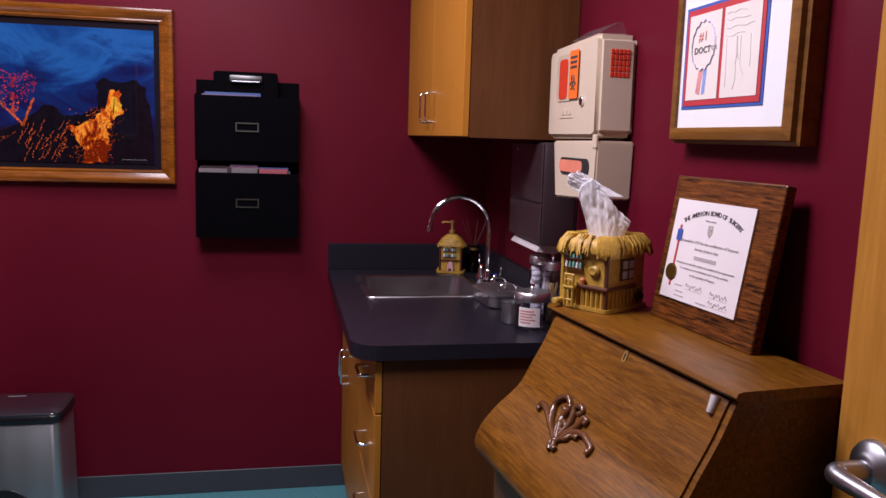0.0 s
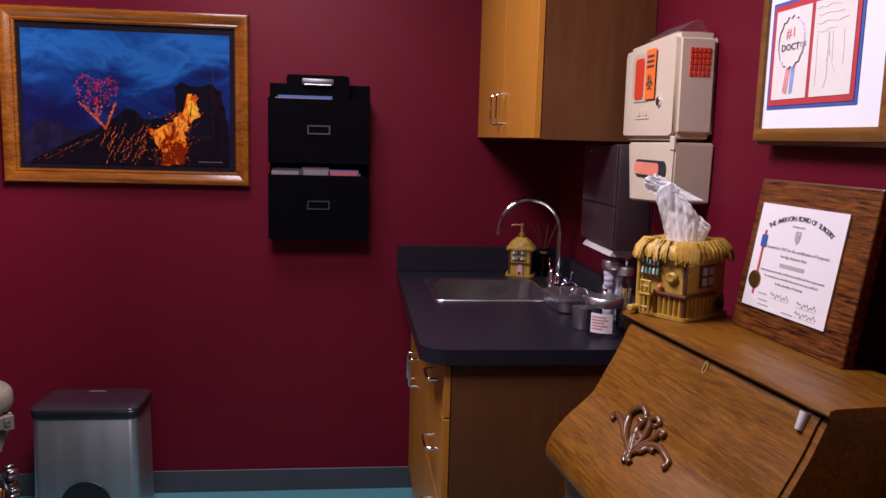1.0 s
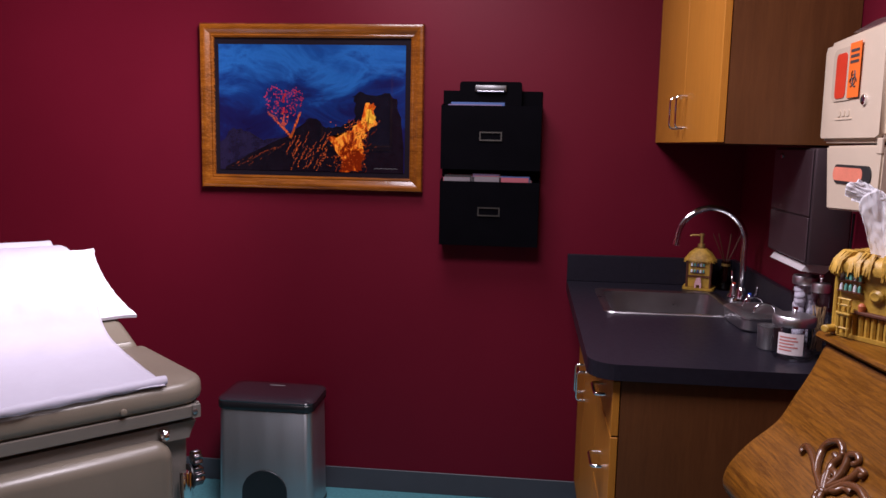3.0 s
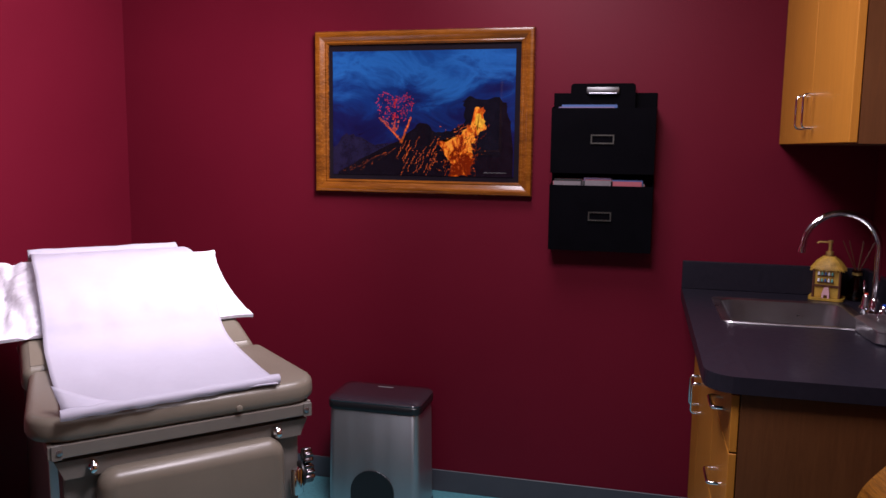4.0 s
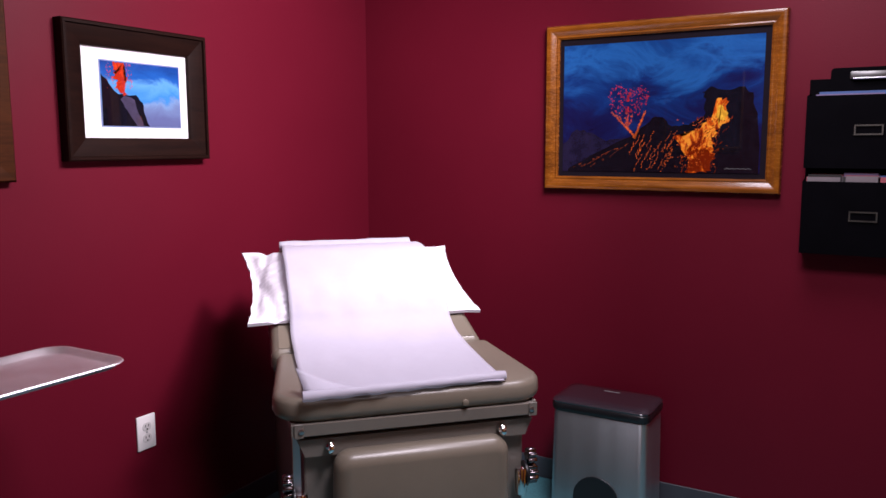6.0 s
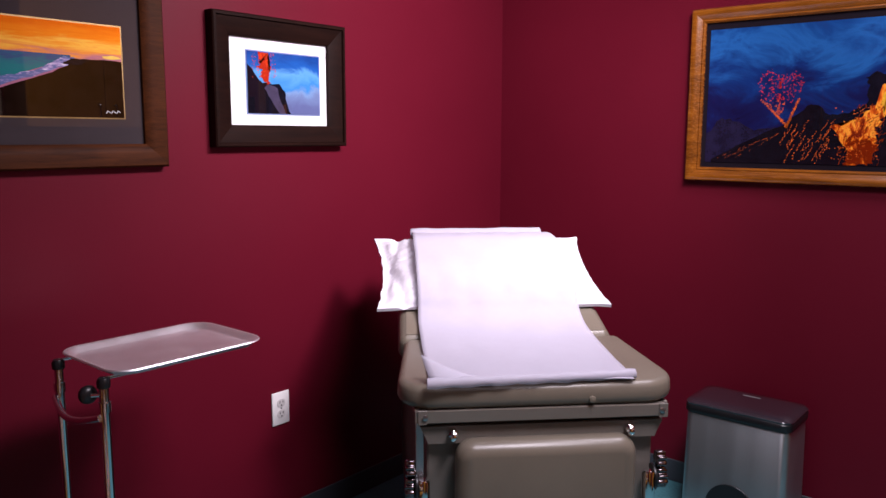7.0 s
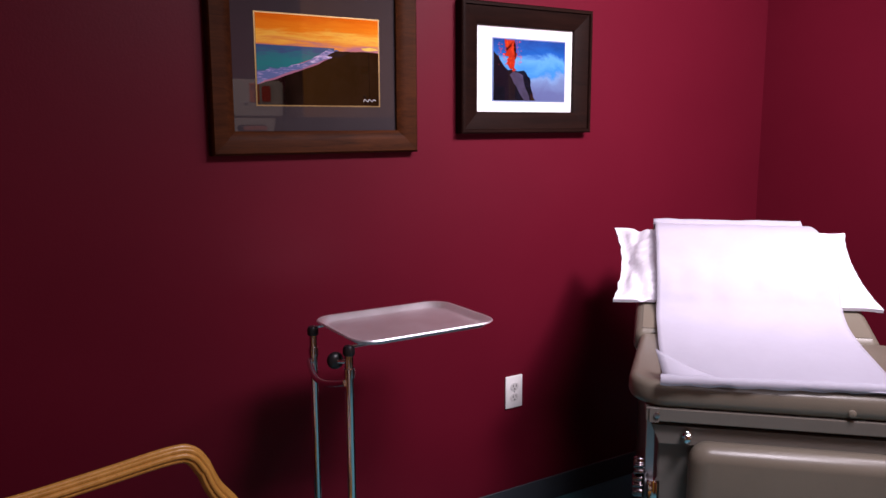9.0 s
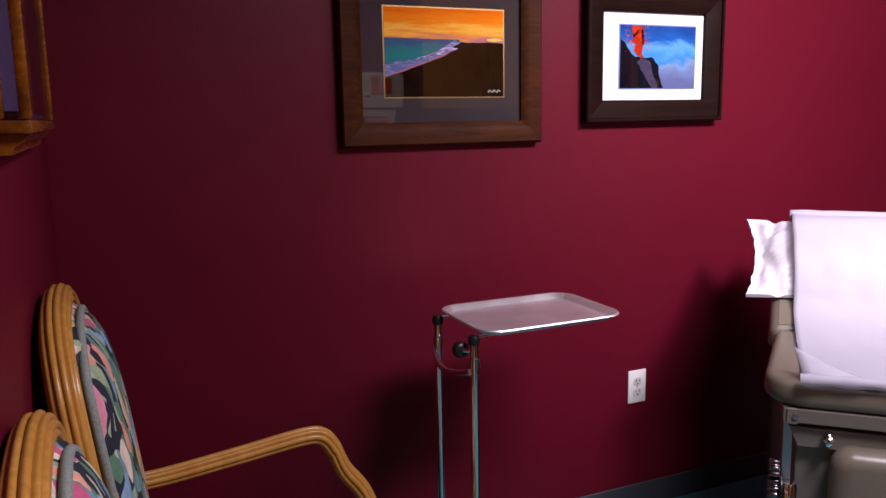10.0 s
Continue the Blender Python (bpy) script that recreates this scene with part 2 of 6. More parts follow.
def ring_bars(parent, w, h, profile, material, names="frame_bar", smooth=40):
    """Four mitred bars of a picture frame, centred, in the local XZ plane; profile: (inset, depth towards the viewer)."""
    for k in range(4):
        bm = bmesh.new()
        loops = []
        for end in (0, 1):
            c = (k + end) % 4
            sx, sz = ((-1, -1), (1, -1), (1, 1), (-1, 1))[c]
            loops.append([(sx * (w / 2 - i), -d, sz * (h / 2 - i)) for i, d in profile])
        loft(bm, loops, True, True, True)
        part(names, bm, material, parent, "", smooth)


def sheet(x0, x1, z0, z1, y, thick=0.002):
    return boxed(x0, x1, y, y + thick, z0, z1)


def outline_sheet(pts, y, thick=0.0006):
    return prism(bmesh.new(), pts, y, y + thick, "Y")


# ---- the room ----
BACK, LEFT, RIGHT, SOUTH = 2.97, -2.02, 0.97, -0.102
T = 0.11
structure("floor", boxed(LEFT - T, RIGHT + T, -1.9, BACK + T, -0.1, 0), FLOOR, "teal speckled vinyl floor", "floor")
structure("ceiling", boxed(LEFT - T, RIGHT + T, -1.9, BACK + T, CEIL, CEIL + 0.1), CEILING, "plain mid-grey ceiling out of view", "ceiling")
structure("wall_north", boxed(LEFT - T, RIGHT + T, BACK, BACK + T, 0, CEIL), WALL, "burgundy painted wall behind the sink", "wall")
structure("wall_west", boxed(LEFT - T, LEFT, -1.9, BACK, 0, CEIL), WALL, "burgundy painted wall with framed photographs", "wall")
structure("wall_east", boxed(RIGHT, RIGHT + T, -1.9, BACK, 0, CEIL), WALL, "burgundy painted wall beside the desk", "wall")
bm = boxed(LEFT, -0.12, SOUTH - T, SOUTH, 0, CEIL)
add_box(bm, 0.90, RIGHT, SOUTH - T, SOUTH, 0, CEIL)
add_box(bm, -0.12, 0.90, SOUTH - T, SOUTH, 2.08, CEIL)
structure("wall_south", bm, WALL, "burgundy painted wall with the doorway", "wall")
structure("wall_corridor", boxed(LEFT - T, RIGHT + T, -2.0, -1.9, 0, CEIL), WALL, "plain painted corridor wall", "wall")


def baseboard(x0, x1, y0, y1):
    bm = boxed(x0, x1, y0, y1, 0.0, 0.092, bevel=0.002, seg=1)
    return structure("baseboard", bm, VINYL, "dark grey vinyl cove baseboard", "baseboard")


baseboard(LEFT + 0.007, 0.42, BACK - 0.007, BACK)
baseboard(LEFT, LEFT + 0.007, SOUTH, BACK)
baseboard(LEFT + 0.007, -0.12, SOUTH, SOUTH + 0.007)
baseboard(RIGHT - 0.007, RIGHT, SOUTH, 1.80)

# ---- the sink run ----


def d_handle(parent, p, along, out, length=0.09, r=0.0045):
    """A bent wire pull: p its middle on the front, along and out unit vectors."""
    p, a, o = Vector(p), Vector(along), Vector(out)
    h, d, c = length / 2, 0.03, 0.009
    pts = [p - a * h, p - a * h + o * (d - c), p - a * (h - c * 0.3) + o * (d - c * 0.3), p - a * (h - c) + o * d,
           p + a * (h - c) + o * d, p + a * (h - c * 0.3) + o * (d - c * 0.3), p + a * h + o * (d - c), p + a * h]
    return part("handle", tube(bmesh.new(), pts, r, 10), CHROME, parent, "bent chrome wire handle", 60)


def base_unit(y0, y1, label, fronts, doors):
    c = thing("base_cabinet", pose(0, 0, 0), label, "cabinet", "cabinets under the counter")
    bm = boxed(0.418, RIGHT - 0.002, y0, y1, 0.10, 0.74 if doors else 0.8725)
    part("body", bm, ENDPANEL_SHADED, c)
    part("toe_kick", boxed(0.48, RIGHT - 0.01, y0 + 0.004, y1, 0.0, 0.0995), VINYL, c)
    for z0, z1, ya, yb, hy, hz, vertical in fronts:
        d = part("door" if vertical else "drawer", boxed(0.398, 0.416, ya, yb, z0, z1, bevel=0.0015, seg=1), MAPLE, c)
        d_handle(d, (0.398, hy, hz), (0, 0, 1) if vertical else (0, 1, 0), (-1, 0, 0), 0.1)
    return c


base_unit(1.800, 2.199, "maple laminate drawer cabinet, end panel coloured as in shade",
          [(0.727, 0.866, 1.803, 2.197, 1.985, 0.79, 0), (0.470, 0.723, 1.803, 2.197, 1.985, 0.592, 0), (0.105, 0.466, 1.803, 2.197, 1.985, 0.40, 0)], 0)
base_unit(2.201, BACK - 0.008, "maple laminate sink cabinet with two closed doors",
          [(0.105, 0.866, 2.203, 2.655, 2.612, 0.60, 1), (0.105, 0.866, 2.659, 2.958, 2.705, 0.60, 1)], 1)

ctop = thing("countertop", pose(0, 0, 0), "charcoal laminate countertop with rounded front corner and backsplash", "countertop")
bm = bmesh.new()
X0, X1, Y0, Y1, ZA, ZB = 0.336, RIGHT - 0.001, 1.782, BACK - 0.001, 0.874, 0.914
SX0, SX1, SY0, SY1 = 0.452, 0.838, 2.405, 2.772
rad = 0.075
prism(bm, [(X1, Y0), (X1, SY0), (X0, SY0), (X0, Y0 + rad)] + arc(X0 + rad, Y0 + rad, rad, 180, 270, 8)[1:], ZA, ZB, "Z")
add_box(bm, SX0, SX1, SY1, Y1, ZA, ZB)
prism(bm, [(X0, SY0), (SX0, SY0), (SX0, SY1), (SX0, Y1), (X0, Y1)], ZA, ZB, "Z")
prism(bm, [(SX1, SY0), (X1, SY0), (X1, Y1), (SX1, Y1), (SX1, SY1)], ZA, ZB, "Z")
bmesh.ops.remove_doubles(bm, verts=bm.verts, dist=0.0001)
part("slab", bm, COUNTER, ctop)
part("backsplash", boxed(X0, X1 - 0.02, Y1 - 0.02, Y1, ZB, 1.017, bevel=0.002, seg=1), COUNTER, ctop)
part("backsplash", boxed(X1 - 0.019, X1, Y0 + 0.01, Y1, ZB, 1.017, bevel=0.002, seg=1), COUNTER, ctop)

sink = thing("sink", pose((SX0 + SX1) / 2, (SY0 + SY1) / 2, 0), "stainless steel drop-in sink set in the counter", "sink")
w, h = SX1 - SX0, SY1 - SY0
loops = []
for dw, z, r in ((0.05, 0.9145, 0.03), (0.046, 0.9185, 0.03), (0.004, 0.9175, 0.045), (-0.006, 0.9145, 0.045), (-0.022, 0.83, 0.05), (-0.04, 0.775, 0.055), (-0.09, 0.765, 0.05)):
    loops.append([(x, y, z) for x, y in round_rect(w + dw, h + dw, r, 6)])
part("basin", loft(bmesh.new(), loops, True, False, True), SINKSTEEL, sink, "", 50)
part("drain", lathe(bmesh.new(), [(0.042, 0.7655), (0.042, 0.769), (0.03, 0.769), (0.028, 0.766)], 24), CHROME, sink, "chrome drain ring", 40)

tap = thing("faucet", pose(0.907, 2.635, 0.915), "chrome gooseneck faucet with two lever handles", "faucet")
part("base_plate", lathe(bmesh.new(), [(0.026, 0), (0.026, 0.008), (0.018, 0.014), (0.0165, 0.045), (0.012, 0.052)], 24), CHROME, tap, "", 40)
neck = [(0, 0, 0.045), (0, 0, 0.205)] + [(-0.112 + 0.112 * math.cos(a), 0, 0.205 + 0.115 * math.sin(a)) for a in [radians(12 * k) for k in range(1, 15)]]
neck += [(-0.222, 0, 0.215), (-0.226, 0, 0.203)]
part("spout", tube(bmesh.new(), neck, 0.0105, 14), CHROME, tap, "", 60)
part("aerator", tube(bmesh.new(), [(-0.2255, 0, 0.206), (-0.228, 0, 0.19)], 0.0125, 14), CHROME, tap, "", 60)
for s, cap in ((1, RED), (-1, plain("blue_cap", (0.02, 0.08, 0.5), 0.4))):
    v = part("handle", lathe(bmesh.new(), [(0.021, 0), (0.021, 0.006), (0.0135, 0.016), (0.0125, 0.04), (0.008, 0.047)], 18, (0, 0.1 * s, 0)), CHROME, tap, "", 40)
    lev = smooth_line([(0, 0.1 * s, 0.04), (0.004, (0.1 + 0.03) * s, 0.042), (0.006, (0.1 + 0.052) * s, 0.058), (0.006, (0.1 + 0.058) * s, 0.085)], 5)
    part("lever", tube(bmesh.new(), lev, [0.006 - 0.0018 * i / len(lev) for i in range(len(lev))], 10), CHROME, v, "", 60)
    part("index_button", lathe(bmesh.new(), [(0.006, 0.0465), (0.006, 0.0505), (0.004, 0.052)], 12, (0, 0.1 * s, 0)), cap, v)

upper = thing("wall_cabinet", pose(0, 0, 0), "maple laminate wall cabinet with two closed doors", "cabinet")
part("body", boxed(0.665, RIGHT - 0.002, 1.98, BACK - 0.002, 1.447, 2.35), ENDPANEL_SHADED, upper, "laminate end panel with shade in its colour")
for ya, yb, hy in ((1.98, 2.443, 2.397), (2.447, BACK - 0.003, 2.5)):
    d = part("door", boxed(0.644, 0.663, ya, yb, 1.449, 2.35, bevel=0.0015, seg=1), MAPLE, upper)
    d_handle(d, (0.644, hy, 1.541), (0, 0, 1), (-1, 0, 0), 0.094)

# ---- frames on the walls ----


def picture(name, m, label, w, h, bar, depth, wood_mat, prof=None):
    f = thing(name, m, label, "picture")
    prof = prof or [(0, 0.0), (0, depth * 0.8), (0.006, depth), (bar * 0.6, depth * 0.95), (bar * 0.9, depth * 0.7), (bar, depth * 0.55), (bar, 0.0)]
    ring_bars(f, w, h, prof, wood_mat)
    return f


def glossy_print(name, stops, axis_scale, scale, mixz=1.0, seed=0.0, detail=6, distortion=0.5, stir=0.85):
    """A printed picture under glass: a gradient up the sheet stirred by noise."""
    m, nt, b = node_mat(name)
    tc = nt.nodes.new("ShaderNodeTexCoord")
    sep = nt.nodes.new("ShaderNodeSeparateXYZ")
    nt.links.new(tc.outputs["Generated"], sep.inputs[0])
    mp = nt.nodes.new("ShaderNodeMapping")
    mp.inputs["Scale"].default_value = axis_scale
    mp.inputs["Location"].default_value = (seed, seed, seed)
    nt.links.new(tc.outputs["Object"], mp.inputs["Vector"])
    n = noise_tex(nt, mp.outputs[0], scale, detail, 0.6, distortion)
    fac = maths(nt, "ADD", maths(nt, "MULTIPLY", sep.outputs[2], mixz), maths(nt, "MULTIPLY", maths(nt, "SUBTRACT", n, 0.5), stir))
    nt.links.new(ramp(nt, fac, stops), b.inputs["Base Color"])
    b.inputs["Roughness"].default_value = 0.5
    b.inputs["Specular IOR Level"].default_value = 0.0
    b.inputs["Coat Weight"].default_value = 1.0
    b.inputs["Coat Roughness"].default_value = 0.015
    b.inputs["Coat IOR"].default_value = 1.55
    return m


def ink(name, c, vary=0.3, scale=40, gloss=True):
    m = plain(name, c, 0.4, vary=vary, scale=scale, relief=0.0, coat=1.0 if gloss else 0.0, spec=0.0, coat_rough=0.015)
    return m

rng = random.Random(7)
GREYMAT = plain("charcoal_mat", (0.045, 0.036, 0.04), 0.6, vary=0.05, coat=1.0, spec=0.0, coat_rough=0.015)
WHITEMAT = plain("white_mat", (0.82, 0.82, 0.84), 0.6, vary=0.02, coat=1.0, spec=0.0, coat_rough=0.015)
LINER = plain("dark_liner", (0.010, 0.007, 0.011), 0.7, spec=0.05)
GOLDLINE = plain("gold_fillet", (0.3, 0.2, 0.08), 0.4, 0.8)
NIGHT = ink("print_black", (0.006, 0.005, 0.009), 0.4)
LAVA = glossy_print("print_lava", [(0.12, (0.16, 0.014, 0.002)), (0.22, (0.6, 0.09, 0.006)), (0.34, (0.9, 0.36, 0.035)), (0.46, (0.75, 0.15, 0.01)), (0.6, (0.4, 0.05, 0.004))], (1.4, 1, 0.8), 24.0, 0.5, 0, 8, 1.2, 1.5)
LAVARED = ink("print_ember", (0.62, 0.03, 0.03), 0.5, 60)
EMBER = ink("print_orange_ember", (0.85, 0.13, 0.02), 0.5, 60)


def art(name, parent, shapes, y, material, u0, w, v0, h, stuff=False):
    """Flat printed shapes; each an outline of (u, v) from 0 to 1 over the print."""
    bm = bmesh.new()
    for s in shapes:
        prism(bm, [(u0 + w * u, v0 + h * v) for u, v in s], y, y + 0.0003, "Y")
    ob = part(name, bm, material, parent)
    if stuff:
        ob["kind"] = "stuff"
    return ob


def ragged(pts, n, amount, closed=False):
    """An outline with uneven edges through the given points."""
    out = []
    for (a, b), (c, d) in zip(pts, pts[1:]):
        for k in range(n):
            t = k / n
            j = 0 if k == 0 else amount
            out.append((min(1, max(0, a + (c - a) * t + rng.uniform(-j, j))), min(1, max(0, b + (d - b) * t + rng.uniform(-j, j)))))
    return out + [pts[-1]]


def blob(u, v, a, b, n=6, turn=0.0):
    out = []
    for k in range(n):
        t = 2 * math.pi * k / n
        x, y = a * math.cos(t) * rng.uniform(0.7, 1.2), b * math.sin(t) * rng.uniform(0.7, 1.2)
        out.append((min(0.998, max(0.002, u + x * math.cos(turn) - y * math.sin(turn))), min(0.998, max(0.002, v + x * math.sin(turn) + y * math.cos(turn)))))
    return out


# volcano at night, on the wall behind the sink
VW, VH = 0.886, 0.637
volcano = picture("framed_picture", pose(-0.678, BACK - 0.001, 1.5575), "wide night photograph of erupting lava in a golden wood frame", VW, VH, 0.052, 0.036, GOLDOAK,
                  [(0, 0.0), (0, 0.026), (0.004, 0.034), (0.011, 0.036), (0.024, 0.031), (0.04, 0.02), (0.045, 0.022), (0.052, 0.016), (0.052, 0.0)])
part("liner", sheet(-VW / 2 + 0.048, VW / 2 - 0.048, -VH / 2 + 0.048, VH / 2 - 0.048, -0.007, 0.004), LINER, volcano)
PU0, PW, PV0, PH = -0.374, 0.744, -0.247, 0.488
SKY = glossy_print("print_night_sky", [(0.0, (0.006, 0.004, 0.028)), (0.22, (0.007, 0.009, 0.06)), (0.38, (0.006, 0.025, 0.13)), (0.55, (0.016, 0.10, 0.32)), (0.72, (0.008, 0.05, 0.2)), (0.95, (0.012, 0.03, 0.13))], (1, 1, 1.7), 4.2, 0.62, 3.1, 8, 0.8, 1.1)
part("print", sheet(PU0, PU0 + PW, PV0, PV0 + PH, -0.009, 0.0015), SKY, volcano)
P = (PU0, PW, PV0, PH)
ridge = ragged([(0, 0.22), (0.08, 0.34), (0.16, 0.31), (0.24, 0.24), (0.34, 0.27)], 4, 0.012) + [(0.34, 0), (0, 0)]
art("print_ridge", volcano, [ridge], -0.0094, ink("print_ridge_blue", (0.012, 0.010, 0.03), 0.5, 30), *P)
cone = ragged([(0.03, 0.02), (0.2, 0.16), (0.36, 0.27), (0.44, 0.36), (0.48, 0.42), (0.53, 0.42), (0.58, 0.35), (0.66, 0.36), (0.73, 0.42), (0.74, 0.55), (0.72, 0.6),
               (0.76, 0.64), (0.84, 0.61), (0.92, 0.63), (0.96, 0.56), (0.98, 0.4), (0.995, 0.2)], 4, 0.008) + [(0.995, 0.0), (0.03, 0.0)]
art("print_cone", volcano, [cone], -0.0098, NIGHT, *P)
river = ragged([(0.79, 0.55), (0.835, 0.54), (0.85, 0.40), (0.81, 0.34), (0.775, 0.24), (0.785, 0.12), (0.77, 0.03), (0.755, 0.0), (0.655, 0.0), (0.67, 0.07), (0.63, 0.17), (0.585, 0.27), (0.64, 0.285), (0.70, 0.33), (0.77, 0.41)], 6, 0.014)
art("print_lava_river", volcano, [river], -0.0102, LAVA, *P)
dots, reds, jets = [], [], []
for k in range(330):
    t = rng.uniform(-math.pi, math.pi)
    q = rng.uniform(0.02, 1.0) ** 0.5
    hx, hy = 16 * math.sin(t) ** 3 / 17, (13 * math.cos(t) - 5 * math.cos(2 * t) - 2 * math.cos(3 * t) - math.cos(4 * t)) / 17
    u, v = 0.352 + 0.112 * hx * q + rng.uniform(-0.006, 0.006), 0.53 + 0.205 * hy * q + rng.uniform(-0.012, 0.012)
    (reds if v > 0.46 or rng.random() < 0.3 else jets).append(blob(u, v, rng.uniform(0.0012, 0.0036), rng.uniform(0.0016, 0.007), 5, rng.uniform(-1.0, 1.0)))
for k in range(120):
    q = (k % 60) / 59
    s = -1 if k < 60 else 1
    # two thin curved jets that part above the vent
    u = 0.392 + s * (0.125 if s < 0 else 0.05) * q ** 1.15 + rng.uniform(-0.003, 0.003)
    jets.append(blob(u, 0.265 + 0.20 * q + rng.uniform(-0.006, 0.006), 0.0014 + 0.0016 * (1 - q), 0.008, 5, s * 0.5))
art("print_spark_heart", volcano, reds, -0.0106, LAVARED, *P, True)
art("print_spark_jet", volcano, jets, -0.0110, EMBER, *P, True)
for k in range(26):
    u, v = rng.uniform(0.40, 0.60), rng.uniform(0.05, 0.34)
    if v > 0.40 - abs(u - 0.50) * 0.9:
        continue
    for q in range(rng.randint(5, 12)):
        u, v = u - rng.uniform(0.001, 0.007), v - rng.uniform(0.006, 0.02)
        if v > 0.006:
            dots.append(blob(u + rng.uniform(-0.004, 0.004), v, rng.uniform(0.0008, 0.0028), rng.uniform(0.002, 0.007), 5, rng.uniform(-0.9, 0.0)))
for c in range(3):
    u, v = 0.36 - 0.045 * c, 0.225 - 0.03 * c
    for k in range(36):
        u, v = u - rng.uniform(0.003, 0.009), v - rng.uniform(0.001, 0.008)
        if v > 0.01 and u > 0.06 and rng.random() < 0.55:
            dots.append(blob(u, v, rng.uniform(0.0015, 0.005), rng.uniform(0.0006, 0.0016), 5, 0.6))
for k in range(210):
    v = rng.uniform(0.04, 0.40)
    dots.append(blob(0.69 + 0.2 * max(0, v - 0.2) + rng.gauss(0, 0.05), v, rng.uniform(0.0008, 0.004), rng.uniform(0.001, 0.006), 5, rng.uniform(0, 3)))
art("print_lava_fleck", volcano, dots, -0.0106, EMBER, *P, True)
cracks = []
for k in range(150):
    v = rng.uniform(0.0, 0.42)
    mid = 0.715 + 0.23 * max(0, v - 0.12)
    cracks.append(blob(mid + rng.uniform(-0.085, 0.085), v, rng.uniform(0.0008, 0.003), rng.uniform(0.005, 0.02), 6, rng.uniform(-0.9, 0.1)))
art("print_crust", volcano, cracks, -0.0108, ink("print_dark_crust", (0.16, 0.02, 0.004), 0.6, 70), *P, True)
glow = ragged([(0.80, 0.50), (0.825, 0.51), (0.84, 0.42), (0.80, 0.36), (0.79, 0.42)], 6, 0.012)
art("print_lava_head", volcano, [glow], -0.0112, ink("print_yellow_lava", (0.9, 0.38, 0.03), 0.5, 60), *P)
part("signature", tube(bmesh.new(), [(PU0 + PW * (0.84 + 0.012 * k), -0.0100, PV0 + PH * (0.03 + 0.008 * (k % 2))) for k in range(11)], 0.0009, 4), plain("print_grey", (0.2, 0.2, 0.2), 0.5), volcano)


def on_left(y, z):
    return pose(LEFT + 0.001, y, z, 0, 0, 90)


def on_right(y, z):
    return pose(RIGHT - 0.001, y, z, 0, 0, -90)


# beach at sunset
BW, BH = 0.634, 0.545
beach = picture("framed_picture", on_left(0.9475, 1.314 + BH / 2), "sunset beach photograph with charcoal mat in a walnut frame under glass", BW, BH, 0.066, 0.036, WALNUT)
part("mat", sheet(-BW / 2 + 0.06, BW / 2 - 0.06, -BH / 2 + 0.06, BH / 2 - 0.06, -0.010, 0.004), GREYMAT, beach)
bz = 1.314 + BH / 2
Q = (0.767 - 0.9475, 0.375, 1.453 - bz, 0.247)
part("gold_fillet", sheet(Q[0] - 0.004, Q[0] + Q[1] + 0.004, Q[2] - 0.004, Q[2] + Q[3] + 0.004, -0.0115, 0.0015), GOLDLINE, beach)
SUNSET = glossy_print("print_sunset", [(0.6, (0.42, 0.16, 0.24)), (0.7, (0.85, 0.3, 0.05)), (0.77, (0.95, 0.5, 0.07)), (0.85, (0.88, 0.24, 0.012)), (1.0, (0.8, 0.15, 0.006))], (0.6, 0.6, 5), 12.0, 1.0, 1.0, 8, 0.4, 0.42)
part("print", sheet(Q[0], Q[0] + Q[1], Q[2], Q[2] + Q[3], -0.0125, 0.001), SUNSET, beach)
SEA = glossy_print("print_sea", [(0.1, (0.05, 0.10, 0.22)), (0.35, (0.02, 0.2, 0.2)), (0.6, (0.03, 0.17, 0.2)), (0.85, (0.05, 0.09, 0.2))], (1, 1, 6), 26.0, 0.9, 2.0, 6, 0.5, 0.7)
art("print_sea", beach, [[(0, 0.3), (0.3, 0.45), (0.62, 0.62), (0.62, 0.655), (0, 0.66)]], -0.0129, SEA, *Q)
SURF = glossy_print("print_surf", [(0.12, (0.12, 0.16, 0.34)), (0.3, (0.4, 0.32, 0.58)), (0.42, (0.66, 0.58, 0.76)), (0.56, (0.88, 0.83, 0.9))], (1, 1, 5), 34.0, 0.25, 4.0, 6, 0.8, 1.7)
foam = ragged([(0, 0.37), (0.2, 0.42), (0.36, 0.47), (0.46, 0.55), (0.56, 0.63), (0.66, 0.63), (0.6, 0.54)], 4, 0.016) + ragged([(0.6, 0.54), (0.42, 0.45), (0.2, 0.34), (0, 0.22)], 3, 0.01)
art("print_surf", beach, [foam], -0.0133, SURF, *Q)
sand = [(0, 0.0), (0, 0.22)] + ragged([(0, 0.22), (0.2, 0.315), (0.42, 0.43), (0.6, 0.545), (0.62, 0.62), (0.72, 0.625), (0.86, 0.63), (0.998, 0.62)], 3, 0.006)[1:] + [(0.998, 0.0)]
art("print_sand", beach, [sand], -0.0137, ink("print_black_sand", (0.008, 0.004, 0.003), 0.6, 25), *Q)
art("print_sun_glow", beach, [blob(0.92, 0.66, 0.075, 0.02, 12)], -0.0131, ink("print_sun", (0.95, 0.62, 0.12), 0.2), *Q)
rocks = ragged([(0.56, 0.56), (0.6, 0.6), (0.68, 0.615), (0.74, 0.6), (0.66, 0.555)], 3, 0.008)
art("print_rocks", beach, [rocks], -0.0141, NIGHT, *Q)
part("signature", tube(bmesh.new(), [(Q[0] + Q[1] * (0.86 + 0.01 * k), -0.0140, Q[2] + Q[3] * (0.045 + 0.03 * ((k * 3) % 4) / 3)) for k in range(12)], 0.0012, 4), WHITE, beach, "white scrawled signature")

